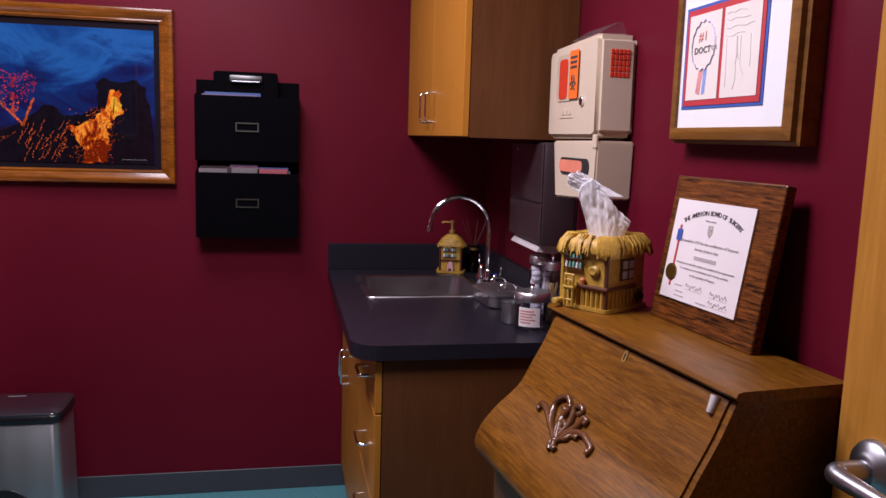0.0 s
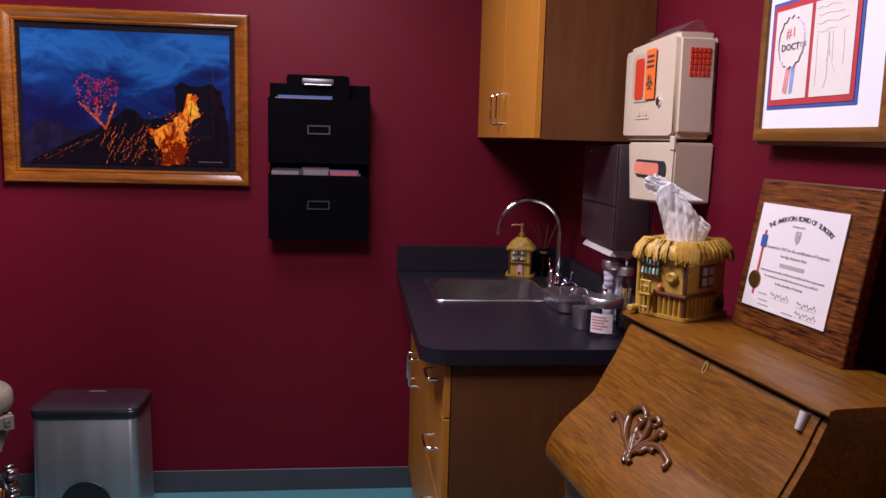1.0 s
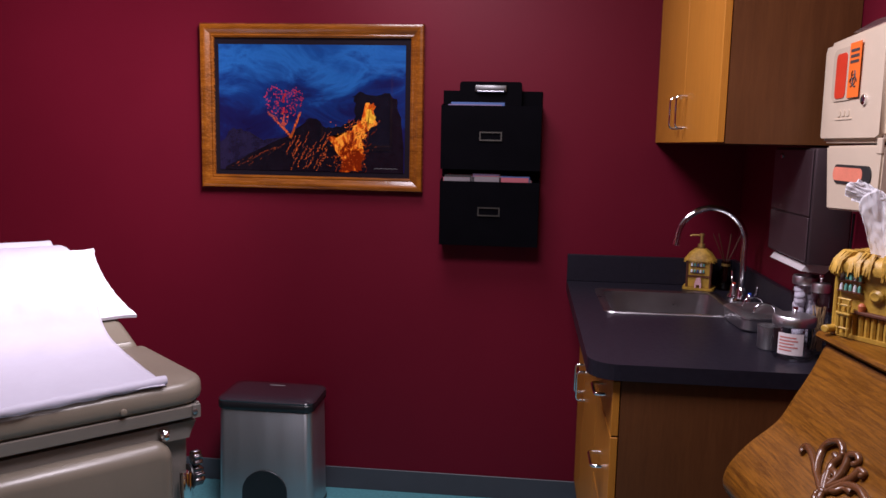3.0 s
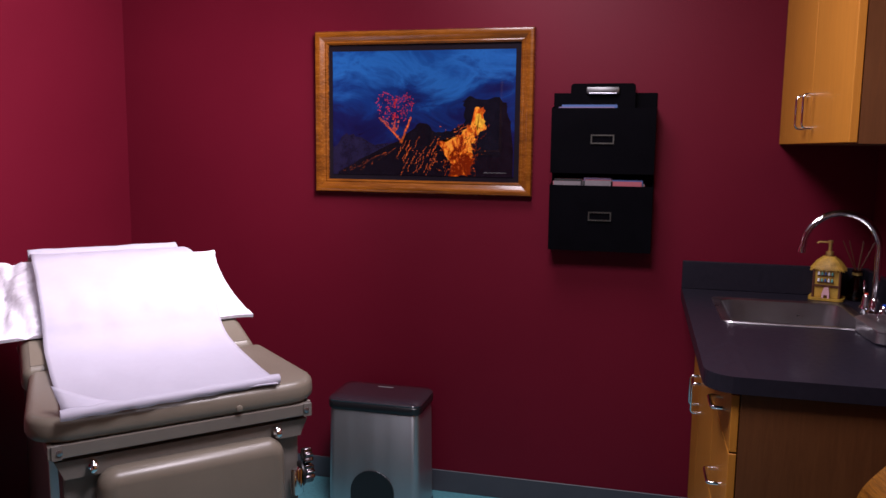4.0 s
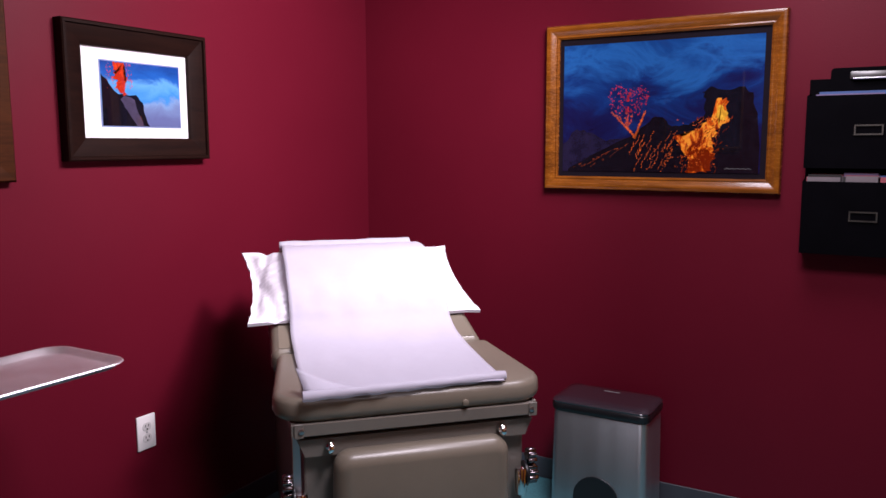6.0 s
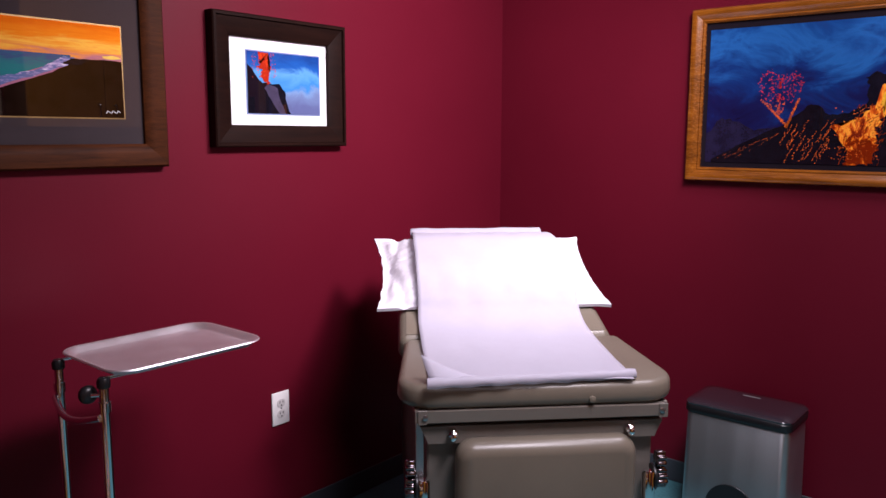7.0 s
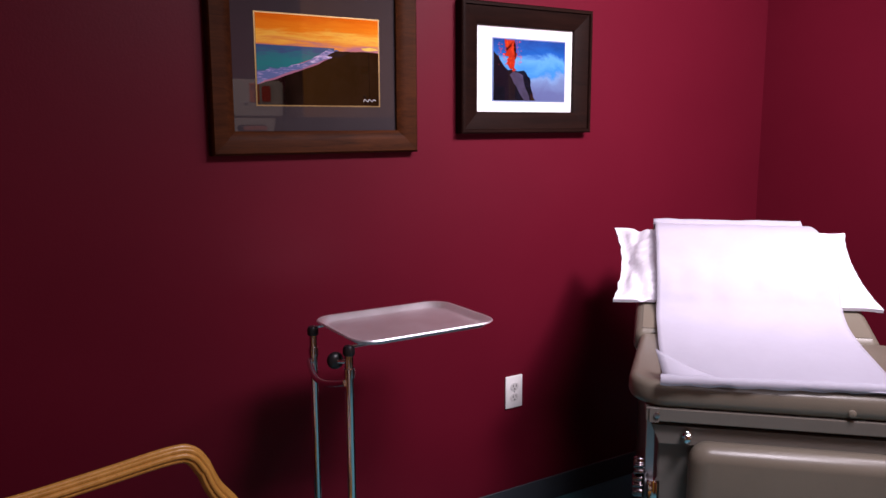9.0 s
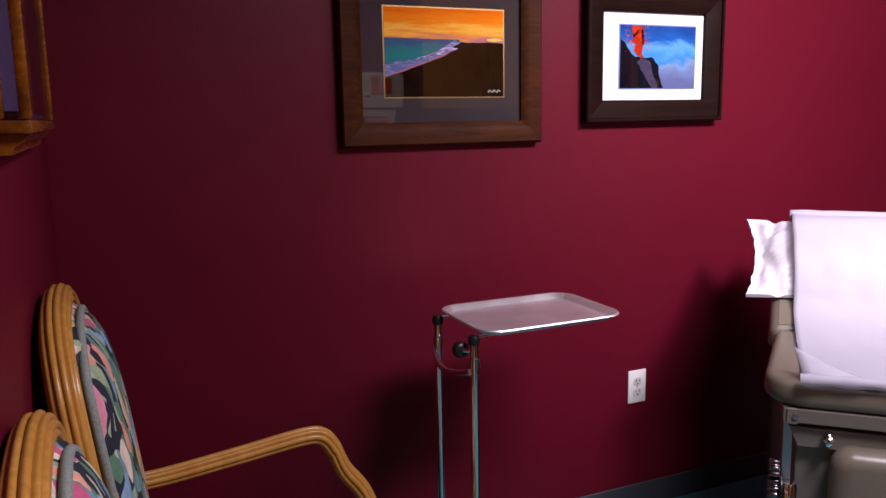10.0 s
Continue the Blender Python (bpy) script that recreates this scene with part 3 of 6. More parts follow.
# erupting plume
EW, EH = 0.545, 0.416
plume = picture("framed_picture", on_left(1.6965, 1.368 + EH / 2), "erupting volcano photograph with white mat in an espresso wood frame", EW, EH, 0.07, 0.04, ESPRESSO,
                [(0, 0.0), (0, 0.036), (0.004, 0.04), (0.012, 0.04), (0.014, 0.032), (0.063, 0.026), (0.07, 0.02), (0.07, 0.0)])
part("mat", sheet(-EW / 2 + 0.07, EW / 2 - 0.07, -EH / 2 + 0.065, EH / 2 - 0.065, -0.010, 0.004), WHITEMAT, plume)
ez = 1.368 + EH / 2
Q = (1.563 - 1.6965, 0.302, 1.476 - ez, 0.1975)
part("blue_fillet", sheet(Q[0] - 0.004, Q[0] + Q[1] + 0.004, Q[2] - 0.004, Q[2] + Q[3] + 0.004, -0.0112, 0.0012), plain("blue_fillet", (0.16, 0.22, 0.4), 0.4), plume)
DAYSKY = glossy_print("print_cloud_sky", [(0.05, (0.10, 0.12, 0.26)), (0.25, (0.13, 0.18, 0.34)), (0.34, (0.16, 0.26, 0.46)), (0.42, (0.04, 0.2, 0.5)), (0.6, (0.10, 0.30, 0.58)), (0.7, (0.015, 0.09, 0.36)), (1.0, (0.008, 0.025, 0.15))], (1, 1, 1.8), 9.0, 0.9, 8.0, 8, 0.6, 0.5)
part("print", sheet(Q[0], Q[0] + Q[1], Q[2], Q[2] + Q[3], -0.0124, 0.001), DAYSKY, plume)
cl = [(0.003, 0.0)] + ragged([(0.003, 0.8), (0.09, 0.66), (0.2, 0.5), (0.3, 0.49), (0.42, 0.5), (0.5, 0.38), (0.52, 0.2), (0.58, 0.003)], 3, 0.012)
art("print_cliff", plume, [cl], -0.0128, NIGHT, *Q)
sm = ragged([(0.27, 0.48), (0.4, 0.42), (0.44, 0.2), (0.5, 0.003), (0.42, 0.003), (0.3, 0.25), (0.22, 0.42)], 3, 0.012)
art("print_smoke", plume, [sm], -0.0132, ink("print_smoke", (0.05, 0.04, 0.075), 0.4, 30), *Q)
fountain = ragged([(0.22, 0.52), (0.30, 0.5), (0.285, 0.66), (0.32, 0.78), (0.27, 0.88), (0.28, 0.995), (0.15, 0.995), (0.18, 0.86), (0.13, 0.76), (0.2, 0.7), (0.185, 0.6)], 6, 0.03)
art("print_fountain", plume, [fountain], -0.0136, glossy_print("print_fire", [(0.2, (0.35, 0.02, 0.008)), (0.42, (0.75, 0.06, 0.012)), (0.58, (0.85, 0.15, 0.03)), (0.8, (0.5, 0.035, 0.015))], (1, 1, 0.7), 60.0, 0.3, 5.0, 6, 0.8, 1.2), *Q)
art("print_fire_spray", plume, [blob(rng.uniform(0.06, 0.38), rng.uniform(0.58, 0.98), rng.uniform(0.002, 0.007), rng.uniform(0.002, 0.010), 6) for k in range(150)], -0.0140, ink("print_spray", (0.68, 0.06, 0.015), 0.5, 90), *Q, True)

# child's award, on the wall over the desk
AW, AH = 0.408, 0.40
award = picture("framed_picture", on_right(1.130, 1.447 + AH / 2), "child's crayon award, red and blue mats, golden oak frame", AW, AH, 0.03, 0.045, AWARDWOOD,
                [(0, 0.0), (0, 0.03), (0.006, 0.033), (0.008, 0.042), (0.018, 0.046), (0.026, 0.0455), (0.03, 0.044), (0.03, 0.0)])
part("mat", sheet(-AW / 2 + 0.027, AW / 2 - 0.027, -AH / 2 + 0.027, AH / 2 - 0.027, -0.0375, 0.004), WHITEMAT, award)
part("mat", sheet(-0.135, 0.13, -0.105, 0.125, -0.0390, 0.0015), plain("blue_mat", (0.035, 0.09, 0.36), 0.6), award, "blue inner mat")
part("mat", sheet(-0.128, 0.123, -0.098, 0.118, -0.0402, 0.0012), plain("red_mat", (0.45, 0.03, 0.04), 0.6), award, "red inner mat")
CREAM = plain("drawing_paper", (0.70, 0.64, 0.60), 0.8, vary=0.05)
PENCIL = plain("pencil_line", (0.5, 0.45, 0.43), 0.8)
left_sheet = part("drawing", sheet(-0.118, -0.008, -0.085, 0.105, -0.0412, 0.0008), CREAM, award)
right_sheet = part("drawing", sheet(0.002, 0.113, -0.085, 0.105, -0.0412, 0.0008), CREAM, award)
ro = [(-0.063 + 0.042 * math.cos(a), -0.0415, 0.035 + 0.055 * math.sin(a)) for a in [2 * math.pi * k / 30 for k in range(31)]]
part("crayon_ring", tube(bmesh.new(), [(x, y, z + 0.003 * ((k % 2) * 2 - 1)) for k, (x, y, z) in enumerate(ro)], 0.0032, 5, 0.15), plain("crayon_blue_pink", (0.58, 0.5, 0.66), 0.8, vary=0.3, scale=60), left_sheet)
part("crayon_ribbon", outline_sheet([(-0.075, -0.02), (-0.06, -0.02), (-0.068, -0.075), (-0.082, -0.07)], -0.0417), plain("crayon_pink", (0.6, 0.25, 0.25), 0.8, vary=0.3, scale=60), left_sheet)
part("crayon_ribbon", outline_sheet([(-0.058, -0.02), (-0.046, -0.02), (-0.05, -0.072), (-0.06, -0.075)], -0.0417), plain("crayon_blue", (0.22, 0.3, 0.6), 0.8, vary=0.3, scale=60), left_sheet)


def text_part(words, size, m, material, parent, name="lettering", bold=0.0, align="CENTER", shear=0.0):
    """Letters as one thin mesh, lying in the local XZ plane at pose m."""
    cu = bpy.data.curves.new(name, "FONT")
    cu.body, cu.size, cu.align_x, cu.offset, cu.shear, cu.extrude = words, size, align, bold, shear, 0.0002
    cu.resolution_u = 2
    tmp = bpy.data.objects.new(name, cu)
    me = bpy.data.meshes.new_from_object(tmp)
    bpy.data.objects.remove(tmp)
    me.transform(m @ pose(0, 0, 0, 90))
    me.materials.clear()
    me.materials.append(material)
    ob = new(name, me)
    ob.parent = parent
    return ob


INK = plain("black_ink", (0.05, 0.042, 0.045), 0.6)
text_part("DOCT", 0.02, pose(-0.066, -0.0419, 0.018, 0, 0, 0), plain("black_crayon", (0.12, 0.1, 0.11), 0.8), left_sheet, "lettering", 0.0004)
text_part("OR", 0.014, pose(-0.026, -0.0419, 0.021), plain("grey_crayon", (0.3, 0.27, 0.27), 0.8), left_sheet, "lettering", 0.0002)
text_part("#1", 0.03, pose(-0.066, -0.0419, 0.045), plain("red_crayon", (0.62, 0.2, 0.19), 0.8, vary=0.3, scale=80), left_sheet, "lettering")
for ob in [o for o in award.children if o.name.startswith("drawing") or o.get("label", "").endswith("inner mat")]:
    ob.location, ob.scale = (-0.0225, 0, -0.048), (1.02, 1, 0.826)
for k in range(4):
    part("pencil_line", tube(bmesh.new(), [(0.01 + 0.012 * j, -0.0415, 0.092 - 0.016 * k + 0.003 * rng.uniform(-1, 1)) for j in range(rng.randint(5, 8))], 0.0006, 4, 0.3), PENCIL, right_sheet)
for k in range(6):
    a, b = rng.uniform(0.01, 0.09), rng.uniform(-0.03, 0.03)
    part("pencil_line", tube(bmesh.new(), [(a, -0.0415, 0.04), (a + 0.003, -0.0415, b - 0.02), (a + rng.uniform(-0.02, 0.02), -0.0415, b - 0.04)], 0.0006, 4, 0.3), PENCIL, right_sheet)

# ---- wall file ----
FX, FZ0, FZ1 = 0.029, 1.043, 1.632
wf = thing("wall_file", pose(FX, BACK - 0.001, 0), "black metal two-pocket wall file holding papers", "wall file")
part("back_plate", boxed(-0.189, 0.189, -0.006, 0, FZ0, FZ1, bevel=0.002, seg=1), BLACKMETAL, wf)
for z0, z1 in ((1.335, 1.572), (FZ0 + 0.004, 1.29)):
    bm = bmesh.new()
    prism(bm, [(-0.096, z1), (-0.093, z1 + 0.001), (-0.085, z0 + 0.006), (-0.089, z0)], -0.187, 0.187, "X")
    prism(bm, [(-0.0065, z0), (-0.0065, z0 + 0.004), (-0.086, z0 + 0.004), (-0.088, z0)], -0.187, 0.187, "X")
    pk = part("pocket", bm, BLACKMETAL, wf)
    for sx in (-0.187, 0.184):
        part("pocket_side", prism(bmesh.new(), [(-0.0065, z0 + 0.004), (-0.0065, z1 + 0.012), (-0.094, z1), (-0.087, z0 + 0.004)], sx, sx + 0.003, "X"), BLACKMETAL, pk)
    zc = z1 - 0.112
    ring = bmesh.new()
    for k in range(4):
        loops = []
        for e in (0, 1):
            sx, sz = ((-1, -1), (1, -1), (1, 1), (-1, 1))[(k + e) % 4]
            loops.append([(sx * (0.042 - i), -0.094 - d, zc + sz * (0.017 - i)) for i, d in ((0, -0.002), (0, 0.004), (0.005, 0.004), (0.005, -0.002))])
        loft(ring, loops, True, True, True)
    part("label_holder", ring, plain("dull_nickel", (0.10, 0.095, 0.085), 0.45, 1.0), pk, "small metal label frame")


def paper_stack(cx, z, w, d, n, colours, name, label):
    st = thing(name, pose(cx, 0, z), label, "papers")
    for k in range(n):
        c = colours[k % len(colours)]
        dx, hz = rng.uniform(-0.008, 0.008), rng.uniform(-0.012, 0.010)
        y = BACK - 0.085 + d * k / n
        part("sheet", boxed(-w / 2 + dx, w / 2 + dx, y, y + d / n * 0.7, -0.2, hz), c, st)
    return st


PINK = plain("pink_card", (0.3, 0.07, 0.09), 0.7)
LILAC = plain("lilac_card", (0.17, 0.13, 0.24), 0.7)
BLUEC = plain("blue_card", (0.05, 0.1, 0.26), 0.7)
# White envelope stock, toned down to dark grey.
DULL = plain("grey_envelope", (0.16, 0.14, 0.15), 0.8, vary=0.2)
# Dark SLOT sheets stand for the shaded gaps between envelopes.
paper_stack(-0.09, 1.308, 0.10, 0.06, 9, [DULL, PINK, SLOT, DULL], "envelope_stack", "white and pink envelopes standing in the wall file")
paper_stack(0.015, 1.313, 0.10, 0.06, 8, [DULL, SLOT, PINK, LILAC], "envelope_stack", "white and pink envelopes standing in the wall file")
paper_stack(0.125, 1.304, 0.11, 0.06, 9, [PINK, SLOT, BLUEC, DULL], "envelope_stack", "pink, blue and white cards standing in the wall file")
paper_stack(-0.03, 1.578, 0.20, 0.05, 5, [LILAC, BLUEC, LILAC], "leaflet_stack", "lilac and blue leaflets standing in the wall file")
paper_stack(0.05, 1.574, 0.24, 0.02, 2, [LILAC], "folder", "lilac folder standing in the wall file")
clip = thing("clipboard", pose(FX - 0.007, BACK - 0.03, 0), "black clipboard with a chrome clip in the wall file", "clipboard")
part("board", prism(bmesh.new(), round_rect(0.235, 0.30, 0.012, 4, 0, 1.515), -0.002, 0.002), BLACKMETAL, clip)
# Clip steel toned down to mute the lamp's reflection.
cl2 = part("clip", boxed(-0.06, 0.06, -0.014, -0.003, 1.626, 1.652, bevel=0.005), plain("dull_clip_steel", (0.16, 0.16, 0.16), 0.4, 1.0), clip, "chrome spring clip", 40)
part("clip_lever", tube(bmesh.new(), [(-0.05, -0.016, 1.628), (0.05, -0.016, 1.628)], 0.004, 10), NICKEL, cl2, "", 60)

# ---- sharps box, glove holder, towel dispenser ----
sharps = thing("sharps_cabinet", pose(0, 0.012, 0), "beige locking sharps cabinet with red windows on the wall", "sharps cabinet")
SX = 0.873
bm = bmesh.new()
prism(bm, [(1.572, 1.462), (1.60, 1.452), (1.905, 1.452), (1.918, 1.464), (1.922, 1.665), (1.91, 1.686), (1.60, 1.696), (1.578, 1.688)], SX, RIGHT - 0.001, "X")
bmesh.ops.bevel(bm, geom=[e for e in bm.edges], offset=0.011, segments=4, affect="EDGES")
body = part("door_shell", bm, BEIGE, sharps, "", 50)
# Recess plate is a darker copy of the beige, its shade painted in.
win = part("window_recess", prism(bmesh.new(), round_rect(0.125, 0.118, 0.02, 4, 1.79, 1.605), SX - 0.0025, SX + 0.003, "X"), plain("beige_plastic_shaded", (0.5, 0.4, 0.3), 0.5), body)
part("window", prism(bmesh.new(), round_rect(0.06, 0.10, 0.012, 4, 1.80, 1.602), SX - 0.004, SX + 0.003, "X"), RED, body, "red fill window")
stick = part("warning_label", boxed(SX - 0.0058, SX - 0.0045, 1.692, 1.752, 1.55, 1.668), ORANGE, body, "orange biohazard warning label")
for k in range(3):
    part("label_line", boxed(SX - 0.0066, SX - 0.006, 1.70, 1.744, 1.648 - 0.012 * k, 1.654 - 0.012 * k), INK, stick)
for k in range(3):
    a = radians(90 + 120 * k)
    bm = bmesh.new()
    cy, cz = 1.722 + 0.011 * math.cos(a), 1.588 + 0.011 * math.sin(a)
    tube(bm, [(SX - 0.0063, cy + 0.0095 * math.cos(b), cz + 0.0095 * math.sin(b)) for b in [a + radians(30 + 300 * j / 12) for j in range(13)]], 0.0022, 4, 0.3)
    part("hazard_ring", bm, INK, stick)
part("hazard_ring", tube(bmesh.new(), [(SX - 0.0064, 1.722 + 0.012 * math.cos(b), 1.588 + 0.012 * math.sin(b)) for b in [2 * math.pi * j / 16 for j in range(17)]], 0.0014, 4, 0.3), INK, stick)
lock = part("lock", lathe(bmesh.new(), [(0.011, SX + 0.002), (0.011, SX - 0.005), (0.008, SX - 0.007)], 18, (0, 1.665, 1.542), "X"), CHROME, body, "chrome key lock", 40)
part("keyhole", boxed(SX - 0.0085, SX - 0.0072, 1.6635, 1.6665, 1.537, 1.547), SLOT, lock)
for k in range(3):
    part("embossed_mark", prism(bmesh.new(), round_rect(0.018, 0.014, 0.003, 2, 1.80 - 0.025 * k, 1.518), SX - 0.002, SX + 0.002, "X"), BEIGE, body)
part("embossed_mark", prism(bmesh.new(), round_rect(0.095, 0.003, 0.001, 2, 1.775, 1.505), SX - 0.002, SX + 0.002, "X"), BEIGE, body)
for i in range(5):
    for j in range(5):
        part("grille_pane", boxed(0.902 + 0.0098 * i, 0.902 + 0.0098 * i + 0.0084, 1.5742, 1.579, 1.594 + 0.0132 * j, 1.594 + 0.0132 * j + 0.0116, bevel=0.0012, seg=1), RED, body)
part("lid_tab", prism(bmesh.new(), [(0.88, 1.6945), (0.95, 1.6965), (0.935, 1.722), (0.925, 1.722)], 1.60, 1.78, "Y"), clear_glass("frosted_tab", (0.9, 0.85, 0.9), 0.35), sharps, "frosted plastic tab")
glove = thing("glove_box_holder", pose(0, 0, 0), "beige glove box holder below the sharps cabinet", "glove holder")
bm = bmesh.new()
loops = []
for x in (SX + 0.002, RIGHT - 0.002):
    loops.append([(x, y, z) for y, z in ((1.58, 1.31), (1.848, 1.298), (1.878, 1.445), (1.575, 1.448))])
loft(bm, loops, True, True, True)
bmesh.ops.bevel(bm, geom=bm.edges[:], offset=0.004, segments=2, affect="EDGES")
gb = part("shell", bm, BEIGE, glove, "", 50)
part("opening", prism(bmesh.new(), round_rect(0.20, 0.042, 0.02, 5, 1.715, 1.383), SX - 0.001, SX + 0.004, "X"), SLOT, gb, "dark oval dispensing slot")
part("glove_box", prism(bmesh.new(), round_rect(0.16, 0.03, 0.014, 4, 1.735, 1.383), SX - 0.002, SX + 0.004, "X"), plain("coral_box", (0.72, 0.22, 0.14), 0.6, vary=0.2), gb, "coral glove carton behind the slot")
bm = bmesh.new()
add_box(bm, SX - 0.0005, SX + 0.006, 1.576, 1.60, 1.43, 1.462, bevel=0.002)
part("latch", bm, BEIGE, gb)

MIRRORY = plain("smoked_dispenser_steel", (0.11, 0.075, 0.085), 0.4, 0.7, vary=0.06, relief=0.01)
towel = thing("paper_towel_dispenser", pose(0, 0, 0), "dark steel paper towel dispenser on the wall", "towel dispenser")
part("body", boxed(0.872, RIGHT - 0.001, 1.935, 2.25, 1.15, 1.44, bevel=0.006), MIRRORY, towel, "", 40)
part("door", boxed(0.867, 0.8715, 1.94, 2.245, 1.27, 1.436, bevel=0.002, seg=1), MIRRORY, towel)
part("door", boxed(0.867, 0.8715, 1.94, 2.245, 1.155, 1.267, bevel=0.002, seg=1), MIRRORY, towel)
part("lock", lathe(bmesh.new(), [(0.007, 0.868), (0.007, 0.863), (0.005, 0.862)], 14, (0, 2.17, 1.418), "X"), CHROME, towel, "", 40)
bm = bmesh.new()
prism(bm, [(0.88, 1.148), (0.95, 1.148), (0.925, 1.125), (0.868, 1.131)], 1.96, 2.22, "Y")
part("paper_towel", bm, plain("towel_paper", (0.5, 0.46, 0.46), 0.9), towel, "end of a paper towel hanging out")
part("hook", tube(bmesh.new(), [(RIGHT - 0.01, 1.90, 1.285), (RIGHT - 0.012, 1.90, 1.20)], 0.003, 6), BLACK, towel)

# ---- outlet ----
out = thing("wall_outlet", on_left(1.667, 0.457), "white duplex outlet with a cover plate", "outlet")
part("cover_plate", boxed(-0.037, 0.037, -0.007, 0, -0.059, 0.059, bevel=0.003), OUTLET, out, "", 40)
for z in (-0.0195, 0.0195):
    s = part("socket", prism(bmesh.new(), round_rect(0.033, 0.028, 0.012, 5, 0, z), -0.0095, -0.006), plain("socket_grey", (0.6, 0.58, 0.58), 0.4), out)
    for dx in (-0.0065, 0.0065):
        part("slot", boxed(dx - 0.0012, dx + 0.0012, -0.0102, -0.0093, z - 0.001, z + 0.008), SLOT, s)
    part("slot", lathe(bmesh.new(), [(0.003, -0.0102), (0.003, -0.0093)], 8, (0, 0, z - 0.008), "Y"), SLOT, s)
part("screw", lathe(bmesh.new(), [(0.003, -0.0085), (0.003, -0.006)], 10, (0, 0, 0), "Y"), NICKEL, out)

# ---- the oak desk and what stands on it ----
DESK = pose(0.913, 1.069, 0, 0, 0, -83.2)
desk = thing("secretary_desk", DESK, "antique oak drop-front desk with a carved ornament, closed", "desk")
HW = 0.2775
prof = [(0.178, 1.098), (0.185, 1.085), (0.203, 1.045), (0.23, 0.997), (0.255, 0.955), (0.302, 0.914), (0.334, 0.876), (0.345, 0.845), (0.338, 0.826)]
line = [(p.x, p.y) for p in smooth_line([(v, z, 0) for v, z in prof], 5)]
bm = bmesh.new()
prism(bm, [(-v, z) for v, z in line] + [(-v + 0.02, z - 0.004) for v, z in line[::-1]], -HW + 0.012, HW - 0.012, "X")
fall = part("drop_front", bm, OAK, desk, "", 40)
for s in (-1, 1):
    side = [(0.0, 0.05), (-0.28, 0.05), (-0.285, 0.4), (-0.297, 0.815)] + [(-v + 0.004, z) for v, z in line[::-1]] + [(-0.17, 1.1), (0.0, 1.1)]
    part("side_panel", prism(bmesh.new(), side, s * HW - (0.0115 if s > 0 else 0), s * HW + (0.0115 if s < 0 else 0), "X"), OAK, desk)
top = [(0.004, 1.1005), (-0.168, 1.1005), (-0.183, 1.104), (-0.189, 1.110), (-0.186, 1.116), (-0.178, 1.118), (0.004, 1.118)]
part("top", prism(bmesh.new(), top, -HW - 0.014, HW + 0.014, "X"), OAK, desk, "", 30)
part("back_panel", boxed(-HW + 0.012, HW - 0.012, -0.01, 0, 0.05, 1.1), OAK, desk)
part("carcass", boxed(-HW + 0.012, HW - 0.012, -0.285, -0.012, 0.22, 0.812), OAK, desk)
for k, (z0, z1) in enumerate(((0.655, 0.806), (0.44, 0.645), (0.235, 0.43))):
    dr = part("drawer", boxed(-HW + 0.018, HW - 0.018, -0.302, -0.286, z0, z1, bevel=0.004), OAK, desk)
    for sx in (-0.17, 0.17):
        kn = part("pull", lathe(bmesh.new(), [(0.014, -0.301), (0.014, -0.304), (0.005, -0.306), (0.005, -0.318), (0.010, -0.322), (0.006, -0.328)], 14, (sx, 0, (z0 + z1) / 2), "Y"), BRASS, dr, "aged brass drop pull", 40)
        part("bail", tube(bmesh.new(), [(sx, -0.316, (z0 + z1) / 2), (sx, -0.320, (z0 + z1) / 2 - 0.03)], [0.003, 0.006], 8), BRASS, kn, "", 60)
for sx in (-1, 1):
    for y in (-0.03, -0.27):
        part("leg", tube(bmesh.new(), [(sx * 0.265, y, 0.22), (sx * 0.27, y - 0.008, 0.12), (sx * 0.262, y, 0.05), (sx * 0.275, y - 0.012, 0.001)], [0.026, 0.022, 0.015, 0.02], 12), OAK, desk, "", 60)


def fall_point(u, t, lift=0.004):
    """A place on the drop front: u across, t from 0 at its upper to 1 at its lower edge."""
    k = min(len(line) - 2, max(0, int(t * (len(line) - 1))))
    f = t * (len(line) - 1) - k
    v = line[k][0] + (line[k + 1][0] - line[k][0]) * f
    z = line[k][1] + (line[k + 1][1] - line[k][1]) * f
    d = Vector((line[k + 1][0] - line[k][0], line[k + 1][1] - line[k][1])).normalized()
    return Vector((u, -(v - d.y * lift), z + d.x * lift))


esc = part("escutcheon", prism(bmesh.new(), round_rect(0.012, 0.022, 0.0055, 4), 0, 0.002), BRASS, fall, "small brass keyhole plate")
esc.location = fall_point(0.004, 0.11, 0.0015)
esc.rotation_euler = (radians(-22), 0, 0)
kh = part("keyhole", boxed(-0.0012, 0.0012, -0.001, 0.0015, -0.007, 0.005), SLOT, esc)

# Bright metal pin stands for the highlight on the scratched bevel.
hp = part("hinge_pin", tube(bmesh.new(), [fall_point(HW - 0.036, 0.05, 0.002), fall_point(HW - 0.034, 0.17, 0.002)], [0.008, 0.0055], 10), plain("bevel_glint_steel", (0.75, 0.72, 0.72), 0.38, 0.5), fall, "bright pin standing for a highlight on the bevel", 60)
